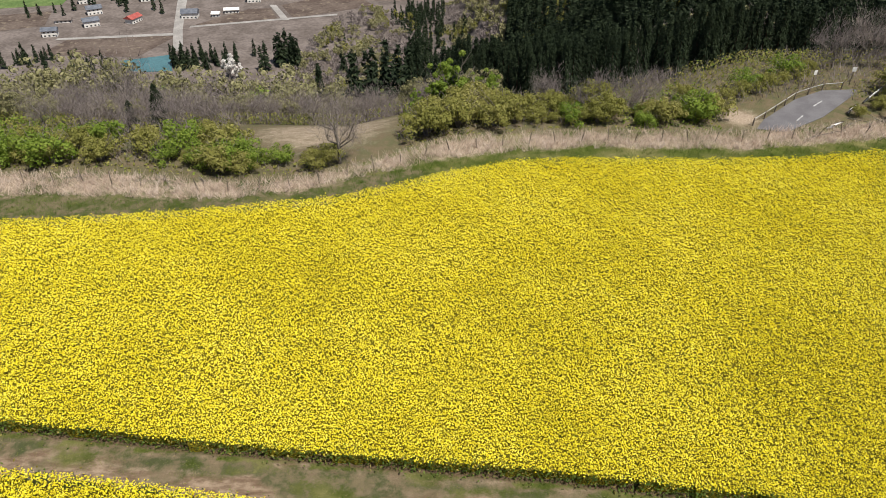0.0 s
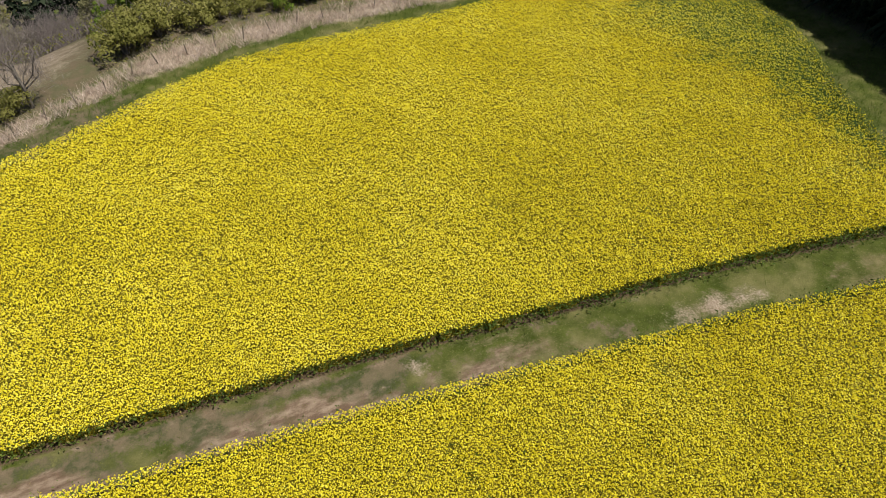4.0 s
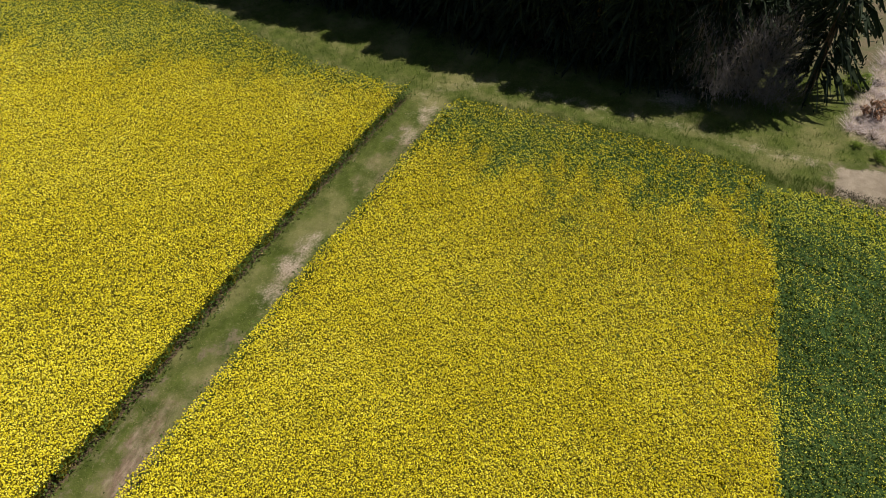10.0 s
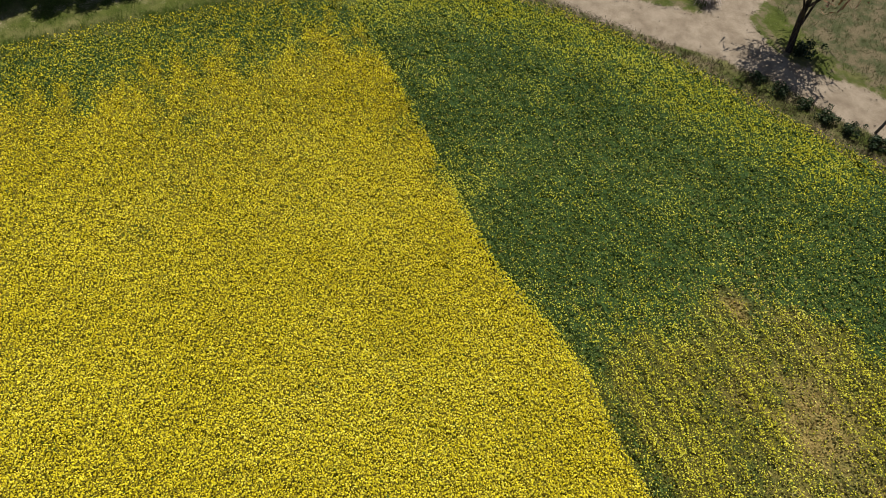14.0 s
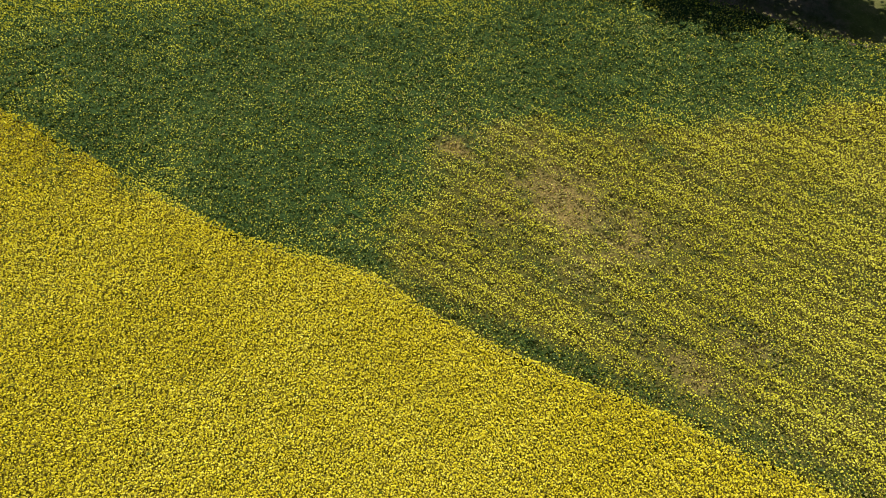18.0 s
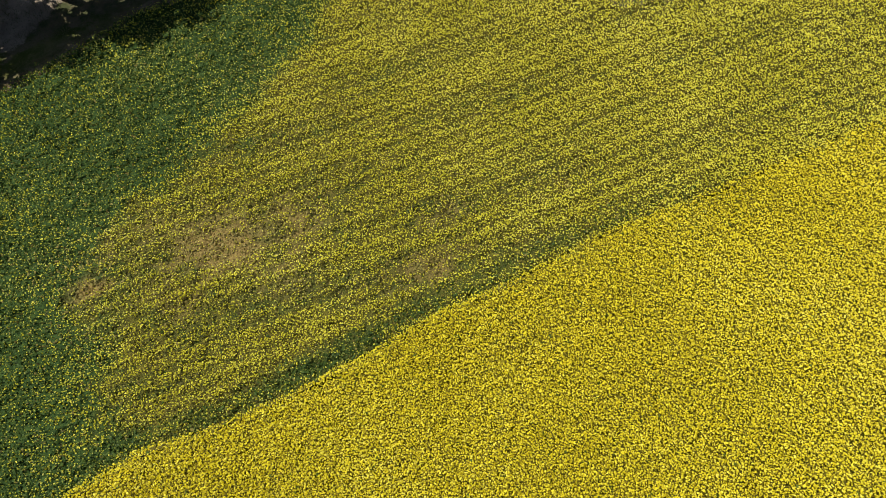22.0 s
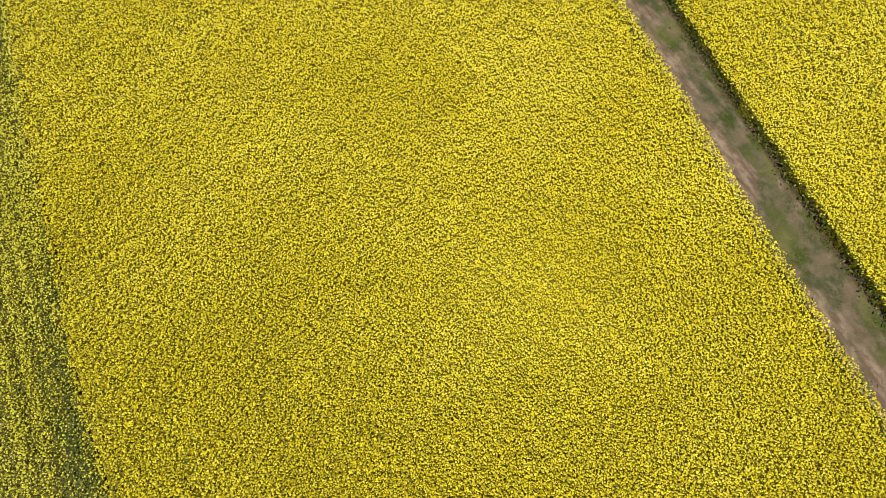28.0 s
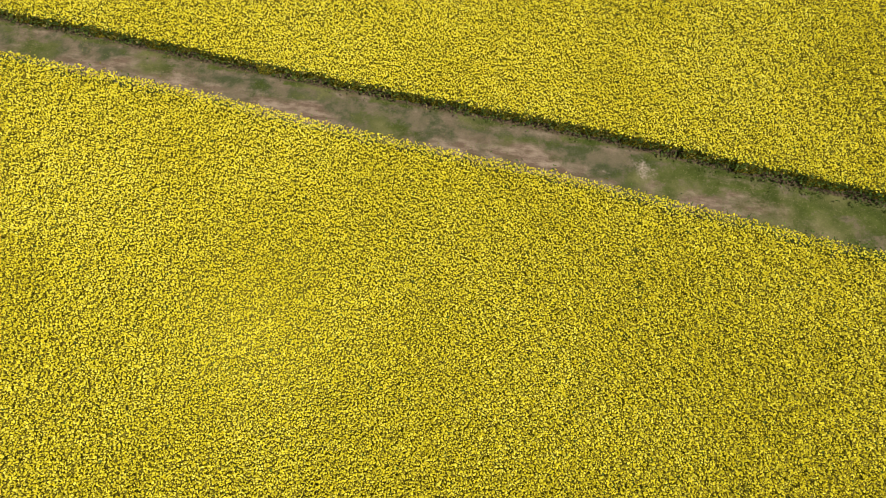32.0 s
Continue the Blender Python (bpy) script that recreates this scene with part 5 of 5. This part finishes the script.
# ---- shrubs and trees near the dirt road ----
copy_at(bare_tree, 41.4, -5.2, 30, 0.85)
copy_at(bare_tree, 42.2, -7.5, 140, 0.8)
grey_bush = tree_thing("shrub", bare_mesh(45, 2.9, 2.0, 3400, 0.009, 0.55), GREY_BARK, BUDS, "bare brown brushwood shrub at the wood's edge", "shrub", "crown", "stem")
grey_bush.matrix_basis = at_ground(40.9, -4.9, 0)
for x, y, s in ((41.7, -6.7, 1.2), (42.4, -5.5, 1.3), (41.1, -8.3, 0.8)):
    copy_at(grey_bush, x, y, 50 * x, s)
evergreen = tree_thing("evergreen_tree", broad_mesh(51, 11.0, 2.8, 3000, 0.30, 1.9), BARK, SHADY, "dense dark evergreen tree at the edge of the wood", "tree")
evergreen.matrix_basis = at_ground(49.5, -8.0, 0)
for x, y, wide, high in ((43.4, -10.9, 1.0, 1.3), (49.0, -10.0, 0.8, 1.1)):
    copy_at(cedar_kinds[1], x, y, 80 * x, 1.0).scale = (wide, wide, high)
for x, y, s in ((36.9, -14.3, 0.32), (44.4, -13.6, 0.6), (36.0, -15.6, 0.26), (38.0, -13.2, 0.22), (36.4, -17.8, 0.22)):
    copy_at(shrub_fresh, x, y, 77 * x, s)
russet_bush = tree_thing("shrub", shrub_mesh(46, 1.4, 0.8, 420, 0.13), GREY_BARK, RUSSET, "small rust-brown bush in dead grass", "shrub", "foliage", "stem")
russet_bush.matrix_basis = at_ground(41.2, -14.4, 0)
gold_bush = tree_thing("shrub", shrub_mesh(6, 2.3, 1.25, 1500, 0.11), GREY_BARK, GOLD, "rounded bright yellow-green shrub beside the dirt road", "shrub", "foliage", "stem")
gold_bush.matrix_basis = at_ground(34.2, -23.5, 0, 1.25)
# added dark shrub, standing in for the shadow beside the yellow-green bush
shrub_dark = tree_thing("shrub", shrub_mesh(47, 1.3, 1.3, 520, 0.16), GREY_BARK, SHADY, "low dark green shrub, added as a dark patch", "shrub", "foliage", "stem")
shrub_dark.matrix_basis = at_ground(33.4, -22.4, 0)
for x, y, s in ((28.5, -24.7, 0.38), (26.5, -26.3, 0.32), (29.9, -23.7, 0.3), (27.8, -25.9, 0.3)):
    copy_at(shrub_fresh, x, y, 50 * x, s)


def straw_clump(seed, tall=0.9):
    """A fountain of dry pampas blades over a dark root."""
    rng = np.random.default_rng(seed)
    root = tagged(new("pampas_clump"), "fountain-shaped clump of dry pampas grass", "grass clump", "pampas clumps by the road")
    n = 260
    a, r = rng.uniform(0, 2 * np.pi, n), rng.uniform(0.25, 0.85, n)
    out = np.stack([np.cos(a), np.sin(a), 0 * a], -1)
    side = np.stack([-np.sin(a), np.cos(a), 0 * a], -1) * 0.018
    p0 = out * 0.08
    p1 = out * (r * 0.55)[:, None] + np.array([0, 0, 1.0]) * (tall * rng.uniform(0.7, 1.05, n))[:, None]
    p2 = out * (r * 1.25)[:, None] + np.array([0, 0, 1.0]) * (tall * rng.uniform(0.15, 0.75, n))[:, None]
    v = np.stack([p0 - side, p0 + side, p1 - side, p1 + side, p2], 1).reshape(-1, 3)
    i = (np.arange(n) * 5)[:, None]
    part("blade_fountain", [(v, i + [0, 1, 3, 2]), ], PINK_STRAW, root)["kind"] = "stuff"
    tips = np.stack([p1 - side, p1 + side, p2], 1).reshape(-1, 3)
    part("drooping_fringe", [(tips, np.arange(3 * n).reshape(-1, 3))], PINK_STRAW, root)["kind"] = "stuff"
    part("stub", post_mesh("stub", 0.55, 0.07, seed), None, root, "dark stub")
    return root


clump = straw_clump(61)
clump.matrix_basis = at_ground(31.1, -24.0, 0)
for x, y, s in ((30.3, -24.7, 1.1), (27.4, -25.4, 1.35), (25.1, -26.5, 1.2), (33.9, -24.7, 0.9)):
    copy_at(clump, x, y, 63 * x, s)


def loose_stones():
    """Small stones and clods, thickest along the edges of the dirt road."""
    rng = np.random.default_rng(81)
    p = scatter(26000, (4, 37, -37, -11), DIRT, rng)
    d = off_line(p[:, 0], p[:, 1], DIRT, True)
    p = p[rng.uniform(0, 1, len(p)) < 0.008 + 0.8 * np.exp(-d / 0.22)]
    q = np.concatenate([p, 0.05 + 0.02 * rng.uniform(0, 1, (len(p), 1))], 1)
    tone = surface("loose_stone", (0.10, 0.078, 0.058), (0.21, 0.17, 0.13), 3.0, 0.95, 0.1, 0.2)
    tagged(new("gravel", mesh_of("gravel", [fans(q, rng.uniform(0.02, 0.06, len(p)), 0.5, 5, rng)], tone)), "loose stones and clods along the dirt road", "gravel", kind="stuff")


loose_stones()

# the leaning tree and dark trees south of the dirt road
lean = bare_mesh(33, 7.0, 2.4, 1700, 0.05)
lone = tree_thing("bare_tree", lean, DARK_BARK, RUSSET, "leaning dark-trunked tree with reddish buds by the road", "tree", "crown")
lone.matrix_basis = at_ground(19.7, -27.8, 0) @ pose(0, 0, 0, 6, 8, 0)
# low dark shrubs added to darken the tree's foot and the verge
copy_at(shrub_dark, 19.2, -28.3, 10, 0.6)
for x, y, s in ((18.6, -24.9, 0.36), (17.4, -25.3, 0.42), (16.2, -25.8, 0.38), (15.0, -26.1, 0.45), (13.9, -26.6, 0.42), (12.6, -27.1, 0.5), (11.2, -27.4, 0.5), (9.9, -28.2, 0.55)):
    copy_at(shrub_dark, x, y, 53 * x, s)
for x, y, s in ((9.3, -30.9, 0.9), (5.6, -31.6, 1.0), (11.3, -34.2, 1.0), (2.0, -32.6, 0.95), (-2.0, -33.2, 0.9)):
    copy_at(evergreen, x, y, 40 * x, s)
fir_south = tree_thing("conifer_tree", cedar_mesh(8, 8.0, 3.1, 300, 12, 0.085, 0.6, 0.2), BARK, GOLD, "conifer with yellow-green branch tips over dark shade", "conifer tree")
fir_south.matrix_basis = at_ground(-21.2, -22.6, 0)
copy_at(fir_south, -25.1, -20.8, 60, 0.8)
# the first two evergreens are added to cast shade over the clearing
for x, y, s in ((-18.8, -26.6, 0.75), (-16.6, -30.6, 1.0), (-20.3, -21.9, 0.8), (-22.6, -20.6, 0.85), (-20.0, -24.2, 0.85), (-21.2, -22.9, 1.0), (-19.4, -25.8, 0.9), (-23.0, -23.2, 1.0), (-24.6, -21.6, 1.0), (-28.6, -21.0, 1.0), (-20.1, -27.5, 1.05), (-25.6, -26, 1.1), (-32.6, -20.5, 1.0)):
    copy_at(evergreen, x, y, 35 * x, s * 0.8)
for x, y, wide, high in ((-23.7, 53.7, 0.34, 0.30), (-25.8, 53.0, 0.24, 0.2)):
    copy_at(cedar_kinds[1], x, y, 40 * x, 1.0).scale = (wide, wide, high)
# dense dark shrubs added to stand in for the deep shade here
for x, y, s in ((-18.4, -22.4, 0.5), (-19.4, -21.2, 0.5), (-17.8, -24.4, 0.5), (-20.6, -20.5, 0.55), (-18.9, -23.4, 0.6), (-20.2, -22.0, 0.7), (-18.4, -25.6, 0.6), (-22.0, -19.9, 0.5), (-19.3, -24.6, 0.7), (-21.4, -21.2, 0.7)):
    copy_at(shrub_dark, x, y, 35 * x, s)
for k, (x, y, h) in enumerate(((13.4, -27.7, 0.9), (12.8, -27.9, 0.6), (11.4, -28.2, 0.6), (44.8, -17, 1.0), (43.1, -21.5, 1.0))):
    ob = tagged(new("wooden_post", post_mesh("wooden_post", h, 0.07, k)), "short dark wooden post by the dirt road", "post")
    ob.matrix_basis = pose(x, y, 0, 6, -5, 30 * k)


# ---- the valley ----
ROOF_BLUE = surface("blue_grey_roof", (0.07, 0.08, 0.10), (0.12, 0.13, 0.155), 0.4, 0.6, 0.4, 0.1)
ROOF_RED = surface("red_roof", (0.26, 0.05, 0.045), (0.34, 0.09, 0.07), 0.4, 0.6, 0.4, 0.1)
PLASTER = surface("pale_plaster", (0.62, 0.60, 0.56), (0.74, 0.72, 0.69), 0.3, 0.9, 0.2, 0.1)
GLASS = surface("dark_panes", (0.03, 0.035, 0.04), (0.06, 0.065, 0.07), 0.5, 0.15, 0.6, 0)
WATER = surface("pond_water", (0.05, 0.12, 0.13), (0.07, 0.15, 0.16), 0.05, 0.15, 0.5, 0)
TILLED = surface("tilled_earth", (0.075, 0.056, 0.047), (0.115, 0.09, 0.075), 0.06, 0.95, 0.1, 0.2, 8, (0.16, 0.13, 0.10))
FALLOW = surface("fallow_plot", (0.105, 0.087, 0.077), (0.155, 0.130, 0.118), 0.05, 0.95, 0.1, 0.2, 8)
MEADOW = surface("meadow", (0.08, 0.125, 0.04), (0.125, 0.165, 0.06), 0.06, 0.95, 0.1, 0.2, 8)
CONCRETE = surface("pale_lane", (0.22, 0.208, 0.195), (0.29, 0.275, 0.258), 0.1, 0.9, 0.2, 0.1)


def box_bm(x0, x1, y0, y1, z0, z1):
    bm = bmesh.new()
    bmesh.ops.create_cube(bm, size=1, matrix=Matrix.Translation(((x0 + x1) / 2, (y0 + y1) / 2, (z0 + z1) / 2)) @ Matrix.Diagonal((x1 - x0, y1 - y0, z1 - z0, 1)))
    return bm


def house(x, y, turn, long, deep, tall, roof_mat, label):
    root = tagged(new("house"), label, "house", "village houses")
    root.matrix_basis = at_ground(x, y, turn, sink=0.3)
    part("wall", box_bm(-long / 2, long / 2, -deep / 2, deep / 2, 0, tall), PLASTER, root)
    bm, e, up = bmesh.new(), 0.7, deep * 0.28
    rows = [[bm.verts.new((sx * (long / 2 + e), yy, zz + dz)) for yy, zz in ((-deep / 2 - e, tall - 0.15), (0, tall + up), (deep / 2 + e, tall - 0.15))] for dz in (0, 0.25) for sx in (-1, 1)]
    lo0, lo1, hi0, hi1 = rows
    for i in (0, 1):
        bm.faces.new((hi0[i], hi1[i], hi1[i + 1], hi0[i + 1]))
        bm.faces.new((lo0[i], lo0[i + 1], lo1[i + 1], lo1[i]))
        bm.faces.new((lo0[i], hi0[i], hi0[i + 1], lo0[i + 1]))
        bm.faces.new((lo1[i], lo1[i + 1], hi1[i + 1], hi1[i]))
    bm.faces.new((lo0[0], lo1[0], hi1[0], hi0[0]))
    bm.faces.new((lo0[2], hi0[2], hi1[2], lo1[2]))
    bm.faces.new((lo0[0], lo0[2], lo0[1]))
    bm.faces.new((lo1[0], lo1[1], lo1[2]))
    bmesh.ops.recalc_face_normals(bm, faces=bm.faces)
    part("roof", bm, roof_mat, root)
    for storey in range(max(1, int(tall // 2.6))):
        for k in range(int(long // 3.2)):
            cx = -long / 2 + 2.0 + k * 3.2
            for face in (-1, 1):
                y0 = face * deep / 2
                part("window", box_bm(cx - 0.7, cx + 0.7, y0 - 0.06, y0 + 0.06, 0.9 + storey * 2.6, 2.0 + storey * 2.6), GLASS, root)
    part("door", box_bm(long / 2 - 1.4, long / 2 - 0.5, -deep / 2 - 0.07, -deep / 2 + 0.05, 0, 2.0), ROOF_BLUE, root)
    return root


for x, y, turn in SIGNS:
    road_sign(x, y, turn)
house(-315, 552, 15, 11, 7, 5.2, ROOF_BLUE, "white two-storey house with a blue-grey roof")
house(-304, 611, 30, 12, 8, 5.2, ROOF_BLUE, "farmhouse with a dark blue-grey roof")
house(-293, 578, 30, 12, 8, 5.0, ROOF_BLUE, "farmhouse with a grey roof among trees")
house(-320, 586, 15, 13, 4, 2.8, FALLOW, "long low white shed")
house(-262, 589, 70, 12, 8, 4.2, ROOF_RED, "barn with a red roof")
house(-218, 602, 5, 13, 9, 5.0, ROOF_BLUE, "pale workshop with a blue-grey roof")
house(-197, 605, 5, 6, 5, 3.0, PLASTER, "small white shed beside a lane")
house(-186, 616, 10, 12, 5, 3.2, PLASTER, "low white building in the village")
house(-174, 650, 10, 12, 8, 5.2, ROOF_BLUE, "white house with a grey roof")
house(-155, 662, 10, 10, 8, 5.2, ROOF_BLUE, "white house with a grey roof")
house(-272, 651, 25, 12, 8, 5.2, ROOF_BLUE, "house with a dark grey roof")
house(-325, 643, 25, 12, 8, 5.2, ROOF_BLUE, "house with a dark grey roof")


def plot(name, corners, mat, label, category, lift=0.25):
    bm = bmesh.new()
    k = 14
    (ax, ay), (bx, by), (cx, cy), (dx, dy) = corners
    grid = [[None] * (k + 1) for _ in range(k + 1)]
    for i in range(k + 1):
        for j in range(k + 1):
            u, w = i / k, j / k
            x = (1 - u) * (1 - w) * ax + u * (1 - w) * bx + u * w * cx + (1 - u) * w * dx
            y = (1 - u) * (1 - w) * ay + u * (1 - w) * by + u * w * cy + (1 - u) * w * dy
            grid[i][j] = bm.verts.new((x, y, float(height(x, y)) + lift))
    for i in range(k):
        for j in range(k):
            bm.faces.new((grid[i][j], grid[i + 1][j], grid[i + 1][j + 1], grid[i][j + 1]))
    bmesh.ops.recalc_face_normals(bm, faces=bm.faces)
    return tagged(part(name, bm, mat), label, category, kind="structure")


plot("valley_floor", ((-520, 420), (60, 470), (40, 800), (-520, 800)), FALLOW, "brown-grey open farmland on the valley floor", "field", 0.1)
plot("ground_plot", ((-305.1, 508), (-229.3, 505), (-213.8, 554.4), (-297.4, 542.1)), TILLED, "brown tilled plot in the valley", "field")
plot("ground_plot", ((-297.4, 545.1), (-216.8, 557.6), (-223, 576.2), (-288, 566.9)), FALLOW, "pale fallow plot in the valley", "field")
plot("ground_plot", ((-207.5, 532.8), (-139.4, 557.6), (-139.4, 594.7), (-213.8, 573.1)), FALLOW, "pale fallow plot in the valley", "field")
plot("ground_plot", ((-210.6, 577.8), (-142.6, 597.8), (-154.9, 628.8), (-173.4, 625.8)), TILLED, "brown tilled plot in the valley", "field")
plot("ground_plot", ((-130.1, 601), (-61.9, 638.1), (-93, 681.4), (-147.2, 638.1)), TILLED, "brown tilled plot in the valley", "field")
plot("ground_plot", ((-55.7, 644.3), (0, 675.2), (-31, 728), (-89.8, 687.7)), FALLOW, "pale plot in the valley", "field")
plot("ground_plot", ((-365.4, 464.6), (-308.2, 498.7), (-308.2, 534.4), (-387.2, 503.4)), FALLOW, "pale fallow plot in the valley", "field")
plot("ground_plot", ((-405.8, 619.5), (-343.8, 635), (-350.1, 681.4), (-418.2, 681.4)), MEADOW, "green meadow in the valley", "field")
plot("ground_plot", ((-371.7, 557.6), (-331.5, 576.2), (-343.8, 616.5), (-390.2, 601)), TILLED, "brown tilled plot in the valley", "field")
plot("lane", ((-206.7, 518.9), (-199, 518.9), (-214.6, 568.5), (-222.2, 568.5)), CONCRETE, "pale concrete lane", "lane", 0.4)
plot("lane", ((-222.2, 568.5), (-214.6, 568.5), (-233.9, 642.7), (-242.4, 642.7)), CONCRETE, "pale concrete lane", "lane", 0.4)
plot("lane", ((-242.4, 642.7), (-233.9, 642.7), (-263.4, 774.4), (-274.1, 774.4)), CONCRETE, "pale concrete lane", "lane", 0.4)
plot("lane", ((-137.9, 594.7), (-131.7, 594.7), (-151.8, 638.1), (-157.9, 638.1)), CONCRETE, "pale farm lane", "lane", 0.4)
plot("lane", ((-306.7, 540.5), (-306.7, 545.1), (-213.8, 560.6), (-213.8, 554.4)), CONCRETE, "pale farm lane between plots", "lane", 0.4)
plot("lane", ((-210.6, 573.1), (-210.6, 577.8), (-93, 613.3), (-93, 608.6)), CONCRETE, "pale farm lane between plots", "lane", 0.4)
plot("water", ((-224, 473.6), (-193.6, 476.8), (-205.6, 509.6), (-238.4, 496)), WATER, "still blue-green pond in the valley", "pond", 0.5)
